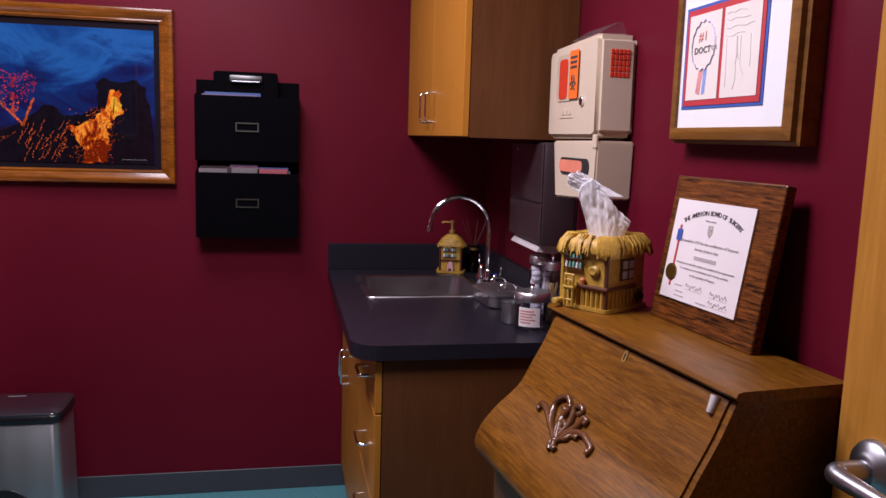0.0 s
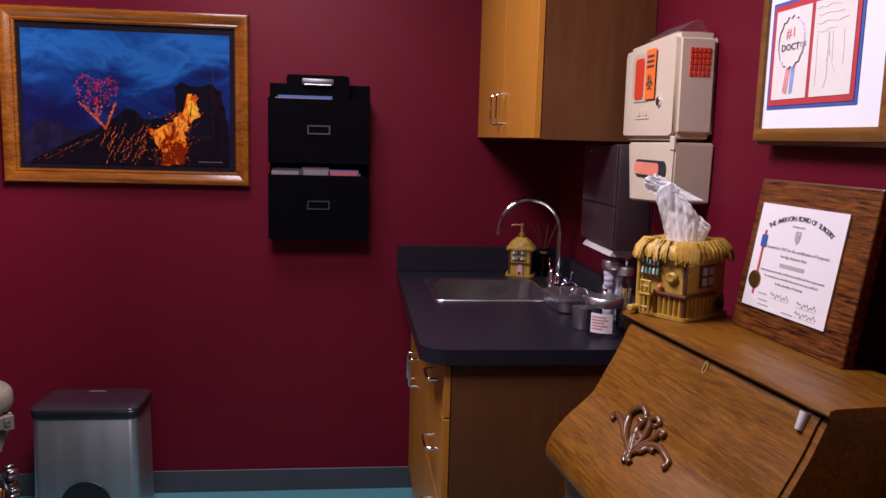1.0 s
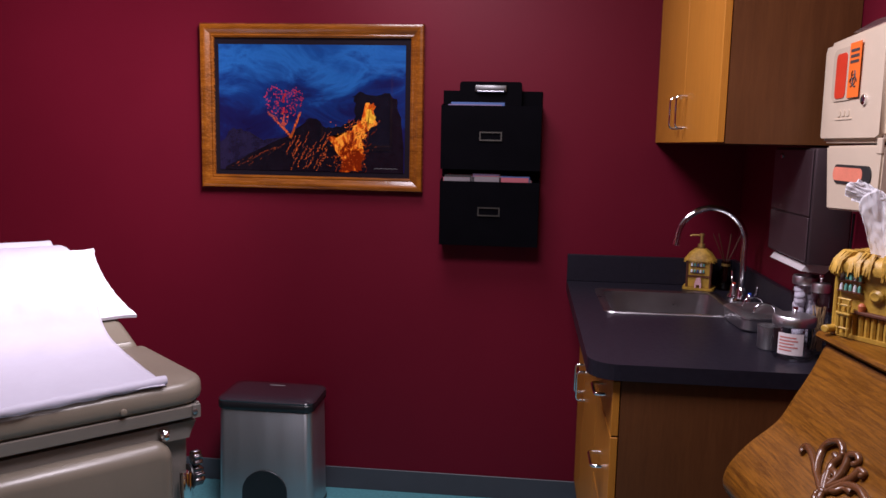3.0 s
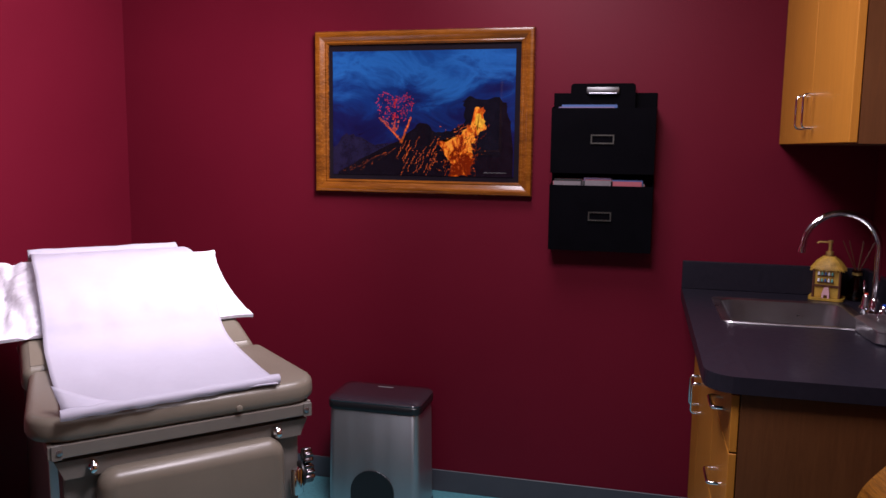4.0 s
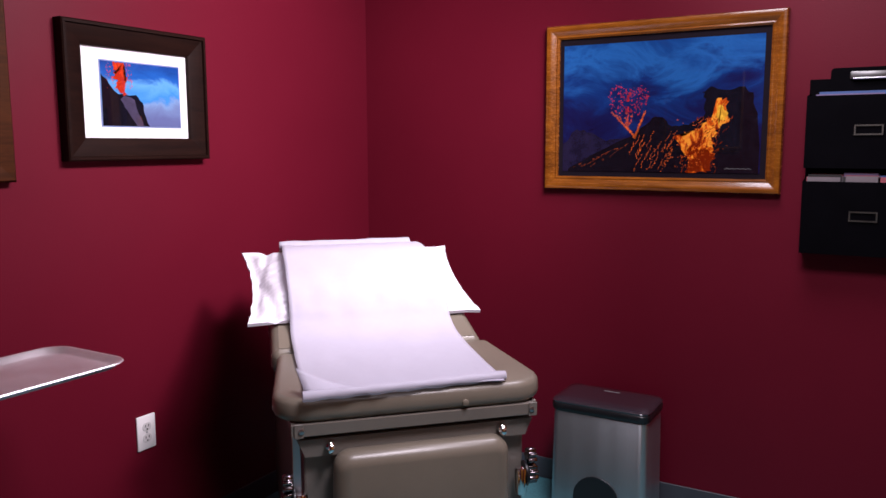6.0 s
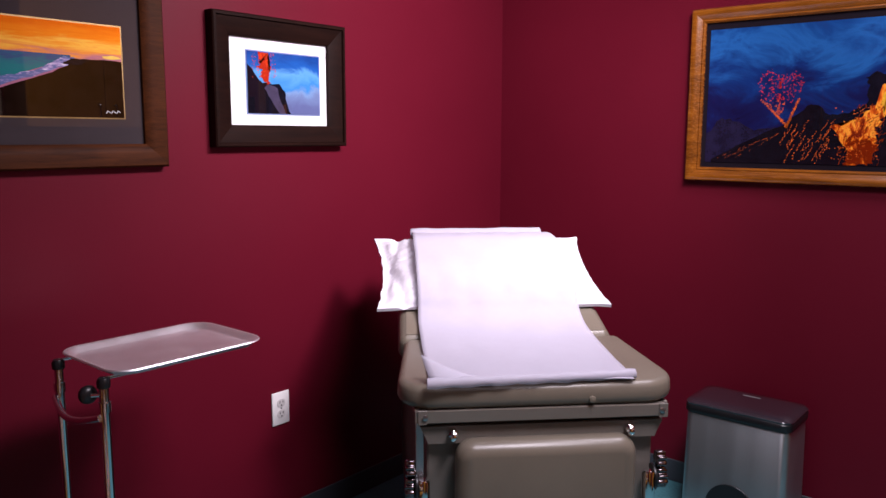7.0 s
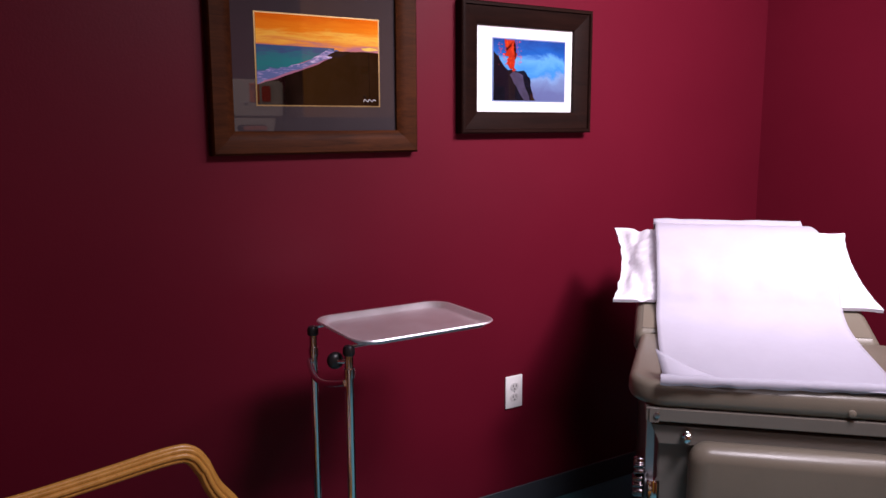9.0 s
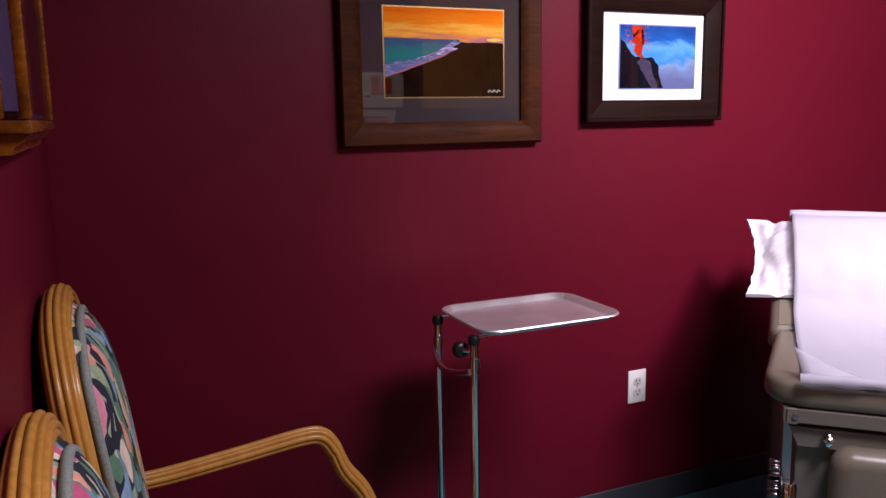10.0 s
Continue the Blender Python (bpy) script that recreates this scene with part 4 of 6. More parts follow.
# carved scrolls; each a tapered, raised curl
SCROLLS = [
    [(-0.040, 0.570), (-0.077, 0.550), (-0.110, 0.520), (-0.140, 0.500), (-0.154, 0.500), (-0.154, 0.520), (-0.145, 0.522)],
    [(-0.037, 0.580), (-0.085, 0.540), (-0.112, 0.480), (-0.110, 0.430), (-0.090, 0.400), (-0.072, 0.420), (-0.070, 0.460), (-0.085, 0.450)],
    [(-0.035, 0.580), (-0.060, 0.540), (-0.062, 0.510), (-0.047, 0.510), (-0.042, 0.530), (-0.052, 0.540)],
    [(-0.037, 0.570), (-0.070, 0.500), (-0.067, 0.450), (-0.067, 0.420)],
    [(-0.042, 0.560), (-0.042, 0.510), (-0.047, 0.460), (-0.052, 0.420), (-0.037, 0.400), (-0.027, 0.420), (-0.035, 0.440)],
    [(-0.040, 0.560), (-0.025, 0.510), (-0.017, 0.470), (-0.015, 0.440), (-0.003, 0.440), (-0.007, 0.460)],
    [(-0.032, 0.570), (-0.020, 0.520), (0.008, 0.500), (0.033, 0.510), (0.048, 0.520), (0.050, 0.550)],
    [(-0.037, 0.580), (-0.042, 0.590), (-0.030, 0.612)],
    [(-0.035, 0.570), (-0.030, 0.592), (-0.018, 0.600)],
    [(-0.032, 0.560), (-0.020, 0.550), (-0.015, 0.530), (0.003, 0.520)],
]
bm = bmesh.new()
for q, sc in enumerate(SCROLLS):
    pts = smooth_line([fall_point(u, t, 0.004) for u, t in sc], 6)
    n = len(pts)
    wide = 0.0066 if q < 7 else 0.0052
    # swelling like a leaf from the root, then thin, with a small bead in the curl
    tube(bm, pts, [wide * (0.45 + 0.75 * math.sin(math.pi * min(1.0, 0.12 + 0.8 * i / n))) * (1 - 0.35 * i / n) + (0.002 if i > n - 5 else 0) for i in range(n)], 8)
bmesh.ops.create_icosphere(bm, subdivisions=2, radius=0.008, matrix=Matrix.Translation(fall_point(-0.037, 0.575, 0.003)))
part("carving", bm, CARVED, fall, "glossy carved scroll ornament", 70)

# certificate on a wood plaque
TH = -9.0
cert = thing("certificate_plaque", pose(0.872, 1.0735, 1.1185, TH, 0, -84.5), "striped dark wood plaque with a white certificate, leaning", "plaque")
CW, CH = 0.295, 0.272
board = part("board", boxed(-CW / 2, CW / 2, 0, 0.02, 0, CH, bevel=0.003), ZEBRA, cert)
page = part("certificate", boxed(-0.118, 0.112, -0.0035, -0.0003, 0.045, 0.247), plain("certificate_paper", (0.74, 0.69, 0.70), 0.5, vary=0.02, coat=0.7), cert, "white printed certificate")
page.scale, page.location = (0.955, 1, 0.91), (-0.011, 0, 0.004)
TITLE = "THE AMERICAN BOARD OF SURGERY"
FINE = plain("fine_print", (0.36, 0.33, 0.33), 0.6)
R0 = 0.17
for k, ch in enumerate(TITLE):
    if ch != " ":
        a = (k - (len(TITLE) - 1) / 2) * 0.0355
        text_part(ch, 0.0128, pose(R0 * math.sin(a), -0.0042, 0.222 - R0 * (1 - math.cos(a)), 0, math.degrees(a), 0), INK, page, "lettering", 0.0001)
text_part("Incorporated", 0.006, pose(-0.004, -0.0042, 0.209), FINE, page)
text_part("Founded in 1937 for the certification of Surgeons", 0.0085, pose(0.004, -0.0042, 0.163), FINE, page)
text_part("hereby declares that", 0.0085, pose(0.0, -0.0042, 0.150), FINE, page)
part("name_bar", boxed(-0.032, 0.034, -0.0042, -0.0036, 0.132, 0.139), FINE, page)
text_part("having been previously certified, has satisfied all the requirements", 0.0066, pose(0.004, -0.0042, 0.119), FINE, page)
text_part("for maintenance of certification and is hereby certified", 0.0066, pose(0.004, -0.0042, 0.109), FINE, page)
text_part("in the specialty of Surgery", 0.0072, pose(0.004, -0.0042, 0.098), FINE, page)
for x0, x1, z in ((-0.04, 0.012, 0.078), (0.035, 0.085, 0.076), (0.035, 0.09, 0.059)):
    n = 18
    part("signature", tube(bmesh.new(), [(x0 + (x1 - x0) * i / n, -0.0039, z + 0.004 * math.sin(i * 2.1) + 0.002 * math.sin(i * 0.9)) for i in range(n + 1)], 0.0005, 4), FINE, page)
    part("signature_rule", boxed(x0, x1, -0.0041, -0.0036, z - 0.0065, z - 0.006), FINE, page)
for x0, x1, z in ((-0.075, -0.05, 0.074), (-0.07, -0.045, 0.062), (-0.07, -0.04, 0.053), (0.0, 0.03, 0.051)):
    part("print_bar", boxed(x0, x1, -0.0041, -0.0036, z, z + 0.0022), FINE, page)
part("crest", outline_sheet([(-0.008, 0.203), (0.006, 0.203), (0.006, 0.187), (-0.001, 0.178), (-0.008, 0.187)], -0.0042), plain("grey_print", (0.35, 0.32, 0.3), 0.7, vary=0.5, scale=200), page)
part("ribbon", boxed(-0.094, -0.0885, -0.0045, -0.0036, 0.07, 0.195), plain("ribbon_red", (0.45, 0.05, 0.06), 0.5), page, "narrow red ribbon")
part("ribbon_bow", boxed(-0.0985, -0.083, -0.0052, -0.0042, 0.163, 0.186), plain("ribbon_blue", (0.03, 0.08, 0.35), 0.5), page, "blue ribbon knot")
part("seal", lathe(bmesh.new(), [(0.0165 + 0.001 * 0, -0.0036), (0.0165, -0.0062), (0.013, -0.0068), (0.004, -0.0066)], 28, (-0.0935, 0, 0.098), "Y"), plain("gold_seal", (0.24, 0.14, 0.03), 0.35, 0.9, vary=0.3, scale=120), page, "embossed gold foil seal", 30)

# tiki hut tissue box
hut = thing("tissue_box", pose(0.797, 1.309, 1.119, 0, 0, -58), "yellow resin tiki hut tissue box with thatched roof", "tissue box")
part("hut_shell", boxed(-0.052, 0.052, -0.064, 0.064, 0.006, 0.135, bevel=0.003), RESIN, hut)
bm = bmesh.new()
prism(bm, round_rect(0.124, 0.145, 0.012, 4), 0, 0.008, "Z")
part("base", bm, RESIN, hut)
for k in range(9):
    part("reed", tube(bmesh.new(), [(-0.046 + 0.0115 * k, -0.066, 0.008), (-0.046 + 0.0115 * k, -0.066, 0.048)], 0.0045, 6), RESIN, hut)
for k in range(10):
    part("reed", tube(bmesh.new(), [(0.0535, -0.056 + 0.0125 * k, 0.008), (0.0535, -0.056 + 0.0125 * k, 0.046)], 0.0042, 6), RESIN, hut)
for sx in (-0.052, 0.052):
    part("post", tube(bmesh.new(), [(sx, -0.065, 0.006), (sx, -0.065, 0.135)], 0.0045, 8), RESINBROWN if sx > 0 else RESIN, hut)
part("counter_ledge", boxed(-0.01, 0.06, -0.075, -0.064, 0.05, 0.0575, bevel=0.002), RESINBROWN, hut, "brown ledge")
part("counter_ledge", boxed(0.0525, 0.0585, -0.07, 0.03, 0.05, 0.0575, bevel=0.002), RESINBROWN, hut, "brown ledge")
BOTTLE = plain("teal_bottles", (0.15, 0.42, 0.34), 0.4, vary=0.3)
for z in (0.09, 0.112):
    sh = part("shelf", boxed(-0.046, -0.002, -0.073, -0.064, z, z + 0.003), RESINBROWN, hut)
    for k in range(5):
        part("bottle", lathe(bmesh.new(), [(0.0028, z + 0.003), (0.0028, z + 0.012), (0.0012, z + 0.017)], 8, (-0.041 + 0.0085 * k, -0.069, 0)), BOTTLE if k % 3 else WHITE, sh)
part("mask", lathe(bmesh.new(), [(0.013, -0.064), (0.013, -0.069), (0.008, -0.073), (0.003, -0.072)], 14, (0.024, 0, 0.091), "Y"), RESIN, hut, "", 50)
for x0 in (-0.03, -0.012):
    part("bar_stool_leg", tube(bmesh.new(), [(x0, -0.084, 0.006), (x0, -0.084, 0.078)], 0.0028, 6), RESIN, hut)
    part("bar_stool_leg", tube(bmesh.new(), [(x0, -0.07, 0.006), (x0, -0.07, 0.06)], 0.0028, 6), RESIN, hut)
for z in (0.02, 0.045, 0.066, 0.078):
    part("bar_stool_rung", tube(bmesh.new(), [(-0.033, -0.084, z), (-0.009, -0.084, z)], 0.0026, 6), RESIN, hut)
part("bar_stool_seat", boxed(-0.034, -0.008, -0.088, -0.066, 0.046, 0.052, bevel=0.002), RESIN, hut)
part("drum", lathe(bmesh.new(), [(0.007, -0.066), (0.008, -0.09), (0.006, -0.092)], 12, (-0.05, 0, 0.012), "Y"), RESIN, hut)
part("flower_pot", lathe(bmesh.new(), [(0.005, 0.057), (0.006, 0.068), (0.003, 0.073)], 10, (0.001, -0.07, 0)), plain("terracotta", (0.45, 0.12, 0.04), 0.5), hut)
wn = part("window_frame", boxed(0.0525, 0.056, -0.022, 0.022, 0.068, 0.118, bevel=0.001, seg=1), RESINBROWN, hut)
for y in (-0.0105, 0.0105):
    for z in (0.0815, 0.1045):
        part("pane", boxed(0.0555, 0.0575, y - 0.0075, y + 0.0075, z - 0.0085, z + 0.0085), plain("window_grey", (0.28, 0.28, 0.27), 0.4), wn)
for k in range(9):
    a = radians(20 + 140 * k / 8)
    part("leaf", tube(bmesh.new(), [(0.054, 0.04, 0.012), (0.06, 0.04 + 0.012 * math.cos(a), 0.02 + 0.013 * math.sin(a)), (0.058, 0.04 + 0.02 * math.cos(a), 0.016 + 0.026 * math.sin(a))], [0.001, 0.0035, 0.0008], 5), plain("dark_leaf", (0.012, 0.018, 0.012), 0.5), hut)
# thatched roof: a soft block and many hanging straws
bm = bmesh.new()
loft(bm, [[(x, y, z) for x, y in round_rect(0.125 + dw, 0.15 + dw, 0.03, 5)] for dw, z in ((0.0, 0.130), (0.006, 0.142), (-0.006, 0.158), (-0.035, 0.166), (-0.06, 0.16))], True, True, True)
roof = part("roof", bm, THATCH, hut, "", 60)
bm = bmesh.new()
pts = round_rect(0.132, 0.157, 0.03, 8)
for k in range(420):
    q = rng.random() * len(pts)
    i, f = int(q) % len(pts), q % 1
    (ax, ay), (bx, by) = pts[i], pts[(i + 1) % len(pts)]
    if i % 9 == 8:
        f = rng.random()
    x, y = ax + (bx - ax) * f, ay + (by - ay) * f
    r = Vector((x, y, 0)).normalized()
    j = rng.uniform(0.86, 1.0)
    tube(bm, [(x * 0.62, y * 0.62, 0.167), (x * 0.86 * j, y * 0.86 * j, 0.169), (x * 1.0, y * 1.0, 0.152), (x * 1.03 + rng.uniform(-0.004, 0.004), y * 1.03 + rng.uniform(-0.004, 0.004), 0.126 + rng.uniform(-0.005, 0.007))], [0.002, 0.003, 0.003, 0.0012], 4)
ob = part("thatch_straw", bm, THATCH, roof, "", 60)
ob["kind"] = "stuff"


def tissue_sheet(parent, depth, hem, turn, seed, lift=0.0, label="white tissue pulled up in folds"):
    """A sheet drawn up out of the slot: hem gives (across, up) along its free edge; it fans out in sharp folds."""
    n, m = 54, 34
    edge = smooth_line([(a, b, 0) for a, b in hem], 12)
    right, near = Vector((0.82, 0.573, 0)), Vector((0.57, -0.82, 0))
    rows_ = []
    for i in range(m + 1):
        t = i / m
        row = []
        for k in range(n + 1):
            u = -1 + 2 * k / n
            e = edge[round((len(edge) - 1) * k / n)]
            a = u * 0.03 * (1 - t) + e.x * t
            fold = 0.009 * abs(noise.noise((u * 2.3 + seed, t * 0.7, seed))) + 0.006 * abs(noise.noise((u * 5 + t * 1.5, t * 3 + seed, 2))) + 0.0025 * noise.noise((u * 12, t * 9 + seed, 5))
            d = depth * (0.4 + 0.6 * t) + turn * fold * (0.3 + t) + turn * 0.014 * (1 - u * u) * (1 - 0.7 * t)
            p = right * a + near * d
            row.append((p.x, p.y, 0.150 + lift + e.y / 0.86 * t + 0.006 * noise.noise((u * 9, seed, 1)) * t))
        rows_.append(row)
    ob = part("tissue", loft(bmesh.new(), rows_, False), TISSUE, parent, label, 55)
    ob.modifiers.new("thickness", "SOLIDIFY").thickness = 0.0006
    return ob


hut.scale = (1, 1, 0.86)
HEM = [(-0.052, 0.074), (-0.058, 0.10), (-0.036, 0.124), (-0.018, 0.112), (0.004, 0.084), (0.022, 0.064), (0.046, 0.044)]
tissue_sheet(hut, 0.006, HEM, 1, 1.3)
tissue_sheet(hut, -0.004, [(a * 0.92 - 0.002, b * 0.93) for a, b in HEM], -1, 5.1)
tissue_sheet(hut, 0.0, [(-0.082, 0.020), (-0.078, 0.042), (-0.058, 0.046), (-0.048, 0.036), (-0.034, 0.032)], 1, 9.4, 0.105)
tissue_sheet(hut, -0.008, [(-0.072, 0.012), (-0.068, 0.034), (-0.052, 0.04), (-0.04, 0.034), (-0.03, 0.026)], -1, 3.7, 0.105)

# ---- on the counter ----
soap = thing("soap_dispenser", pose(0.82, 2.885, 0.915, 0, 0, -18), "yellow resin tiki hut soap dispenser with pump", "soap dispenser")
part("base", prism(bmesh.new(), round_rect(0.112, 0.10, 0.02, 4), 0, 0.009, "Z"), RESIN, soap)
part("body", boxed(-0.041, 0.041, -0.035, 0.035, 0.008, 0.112, bevel=0.003), RESIN, soap)
for z in (0.062, 0.085):
    sh = part("shelf", boxed(-0.03, 0.022, -0.04, -0.035, z, z + 0.003), RESINBROWN, soap)
    for k in range(5):
        part("bottle", lathe(bmesh.new(), [(0.0035, z + 0.003), (0.0035, z + 0.011), (0.0015, z + 0.014)], 8, (-0.025 + 0.0105 * k, -0.039, 0)), (WHITE, BOTTLE, BLUEC)[k % 3], sh)
for sx in (-0.041, 0.041):
    part("post", tube(bmesh.new(), [(sx, -0.036, 0.008), (sx, -0.036, 0.112)], 0.004, 8), RESINBROWN, soap)
part("sill", boxed(-0.041, 0.041, -0.041, -0.035, 0.048, 0.054), RESINBROWN, soap)
part("chair", prism(bmesh.new(), [(-0.012, 0.009), (-0.012, 0.024), (-0.006, 0.045), (0.008, 0.047), (0.012, 0.024), (0.012, 0.009), (0.006, 0.009), (0.006, 0.02), (-0.006, 0.02), (-0.006, 0.009)], -0.05, -0.037), plain("pink_resin", (0.7, 0.4, 0.42), 0.5), soap)
bm = bmesh.new()
loft(bm, [[(x, y, z) for x, y in round_rect(w, w * 0.9, min(0.02, w * 0.3), 5)] for w, z in ((0.10, 0.106), (0.104, 0.112), (0.07, 0.134), (0.036, 0.147), (0.026, 0.148))], True, True, True)
rf = part("roof", bm, THATCH, soap, "", 60)
bm = bmesh.new()
for k in range(70):
    a = 2 * math.pi * k / 70
    c, s = math.cos(a), math.sin(a) * 0.92
    q = 0.058 * (1 / max(abs(c), abs(s) / 0.92)) ** 0.6
    tube(bm, [(c * 0.018, s * 0.018, 0.15), (c * q * 0.65, s * q * 0.65, 0.133), (c * q, s * q, 0.105 + rng.uniform(-0.005, 0.004))], [0.002, 0.0032, 0.0012], 4)
part("thatch_straw", bm, THATCH, rf, "", 60)["kind"] = "stuff"
pm = part("pump", lathe(bmesh.new(), [(0.013, 0.147), (0.013, 0.166), (0.006, 0.169), (0.006, 0.195), (0.009, 0.196), (0.009, 0.204), (0.004, 0.206)], 14), BRASS, soap, "brass soap pump", 40)
part("nozzle", tube(bmesh.new(), [(0, 0, 0.199), (-0.034, -0.008, 0.199), (-0.04, -0.01, 0.195)], 0.0032, 8), BRASS, pm, "", 60)

reed = thing("reed_diffuser", pose(0.912, 2.885, 0.915), "small amber glass reed diffuser with dark reeds", "diffuser")
part("bottle", lathe(bmesh.new(), [(0.026, 0), (0.029, 0.004), (0.029, 0.06), (0.014, 0.078), (0.014, 0.10), (0.016, 0.10), (0.016, 0.105), (0.011, 0.105)], 20), clear_glass("amber_glass", (0.35, 0.13, 0.03), 0.03), reed, "", 40)
part("collar", lathe(bmesh.new(), [(0.0165, 0.088), (0.0165, 0.096), (0.0145, 0.097)], 16), BRASS, reed)
for k in range(7):
    a = 2 * math.pi * k / 7 + 0.3
    part("reed", tube(bmesh.new(), [(0.004 * math.cos(a), 0.004 * math.sin(a), 0.03), (0.008 * math.cos(a), 0.008 * math.sin(a), 0.105), (0.052 * math.cos(a), 0.035 * math.sin(a), 0.205)], 0.0017, 5), RESINBROWN, reed)

tin = thing("instrument_box", pose(0.865, 2.285, 0.915, 0, 0, 4), "stainless steel instrument box with a lid and loop handle", "steel box")
part("body", loft(bmesh.new(), [[(x, y, z) for x, y in round_rect(0.15 - d, 0.20 - d, 0.03, 5)] for d, z in ((0.012, 0), (0.002, 0.006), (0, 0.036), (0.006, 0.038))], True, True, True), STEEL, tin, "", 40)
ld = part("lid", loft(bmesh.new(), [[(x, y, z) for x, y in round_rect(0.156 - d, 0.206 - d, 0.03, 5)] for d, z in ((0.0, 0.038), (0, 0.043), (0.03, 0.052), (0.05, 0.053))], True, True, True), STEEL, tin, "", 40)
for y in (-0.05, 0.045):
    part("loop_handle", tube(bmesh.new(), [(-0.03 + 0.004 * 0, y, 0.052)] + [(-0.03 + 0.03 * (1 - math.cos(a)), y, 0.053 + 0.024 * math.sin(a)) for a in [math.pi * k / 10 for k in range(1, 10)]] + [(0.03, y, 0.052)], 0.0024, 8), CHROME, ld, "", 60)


def jar(x, y, r, h, lid, label, fill=None, fill_name="", knob=True):
    j = thing("glass_jar", pose(x, y, 0.915), label, "jar")
    g = part("jar_glass", lathe(bmesh.new(), [(r * 0.93, 0), (r, 0.006), (r, h * 0.86), (r * 0.9, h * 0.93), (r * 0.9, h), (r * 0.85, h), (r * 0.85, h * 0.92), (r * 0.95, h * 0.85), (r * 0.95, 0.008), (r * 0.86, 0.005)], 28), GLASS, j, "", 40)
    l = part("lid", lathe(bmesh.new(), [(r * 1.0, h - 0.004), (r * 1.03, h), (r * 1.03, h + lid), (r * 0.95, h + lid + 0.005), (r * 0.2, h + lid + 0.007)], 28), STEEL, j, "steel lid", 40)
    if knob:
        part("knob", lathe(bmesh.new(), [(0.004, h + lid + 0.006), (0.0035, h + lid + 0.015), (0.007, h + lid + 0.02), (0.006, h + lid + 0.027)], 12), CHROME, l, "", 40)
    return j


j1 = jar(0.852, 1.93, 0.05, 0.088, 0.016, "squat glass jar with steel lid and printed label")
for k in range(1):
    bm = bmesh.new()
    loft(bm, [[(0.0508 * math.cos(a), 0.0508 * math.sin(a), z) for a in [radians(-150 + 5 * i) for i in range(15)]] for z in (0.016, 0.07)], False)
    lab = part("label", bm, plain("jar_label", (0.72, 0.66, 0.66), 0.6, vary=0.05), j1, "white label with red print")
    for q, (z, w) in enumerate(((0.058, 10), (0.05, 11), (0.042, 9), (0.034, 11), (0.026, 8))):
        part("label_line", loft(bmesh.new(), [[(0.0514 * math.cos(a), 0.0514 * math.sin(a), zz) for a in [radians(-145 + 5 * i) for i in range(w)]] for zz in (z, z + 0.0035)], False), plain("label_red", (0.55, 0.2, 0.18), 0.6), lab)
j2 = jar(0.918, 2.055, 0.036, 0.172, 0.014, "tall glass jar of cotton balls with steel lid")
for k in range(10):
    for q in range(2):
        bm = bmesh.new()
        bmesh.ops.create_icosphere(bm, subdivisions=2, radius=0.0155, matrix=Matrix.Translation((0.016 * (1 if (q + k) % 2 else -1), 0.008 * rng.uniform(-1, 1), 0.022 + 0.0145 * k)))
        for v in bm.verts:
            v.co += Vector((rng.uniform(-1, 1), rng.uniform(-1, 1), rng.uniform(-1, 1))) * 0.0016
        part("cotton_ball", bm, QUILT, j2, "", 80)
j3 = jar(0.925, 1.975, 0.022, 0.166, 0.014, "tall glass jar of wooden swabs with steel lid")
for k in range(14):
    a, b = rng.uniform(0, 6.28), rng.uniform(0, 6.28)
    part("swab", tube(bmesh.new(), [(0.013 * math.cos(a), 0.013 * math.sin(a), 0.01), (0.016 * math.cos(b), 0.016 * math.sin(b), 0.125)], 0.0013, 5), plain("swab_stick", (0.5, 0.33, 0.16), 0.6), j3)
cup = thing("steel_cup", pose(0.818, 2.01, 0.915), "small plain stainless steel cup", "cup")
part("cup_body", lathe(bmesh.new(), [(0.026, 0), (0.029, 0.004), (0.03, 0.06), (0.032, 0.062), (0.028, 0.061), (0.027, 0.006)], 24), STEEL, cup, "", 40)

# ---- exam table ----
TABLE = pose(-0.893, 1.594, 0, 0, 0, 46.0)
exam = thing("exam_table", TABLE, "taupe vinyl exam table with raised back and front rail", "exam table")


def cushion(bm, outline_at, z0, z1, edge, steps=5):
    """A padded slab: outline_at(inset) gives the plan, drawn in at the rounded upper and lower edges."""
    up = []
    for k in range(steps + 1):
        a = radians(90 * k / steps)
        up.append([(x, y, z1 - edge + edge * math.sin(a)) for x, y in outline_at(edge * (1 - math.cos(a)))])
    low = []
    for k in range(steps + 1):
        a = radians(90 - 90 * k / steps)
        low.append([(x, y, z0 + edge - edge * math.sin(a)) for x, y in outline_at(edge * (1 - math.cos(a)))])
    return loft(bm, low + up[1:], True, True, True)


def taper(y0, y1, w0, w1, r0, r1, cx=0.0):
    """A plan with rounded corners, w0 wide at y0 and w1 wide at y1."""
    def f(inset):
        pts = []
        for cx_, cy_, r, a0 in ((w1 / 2 - r1, y1 - r1, r1, 0), (-(w1 / 2 - r1), y1 - r1, r1, 90), (-(w0 / 2 - r0), y0 + r0, r0, 180), (w0 / 2 - r0, y0 + r0, r0, 270)):
            for k in range(9):
                a = radians(a0 + 90 * k / 8)
                q = max(0.002, r - inset)
                pts.append((cx + cx_ + q * math.cos(a), cy_ + q * math.sin(a)))
        return pts
    return f


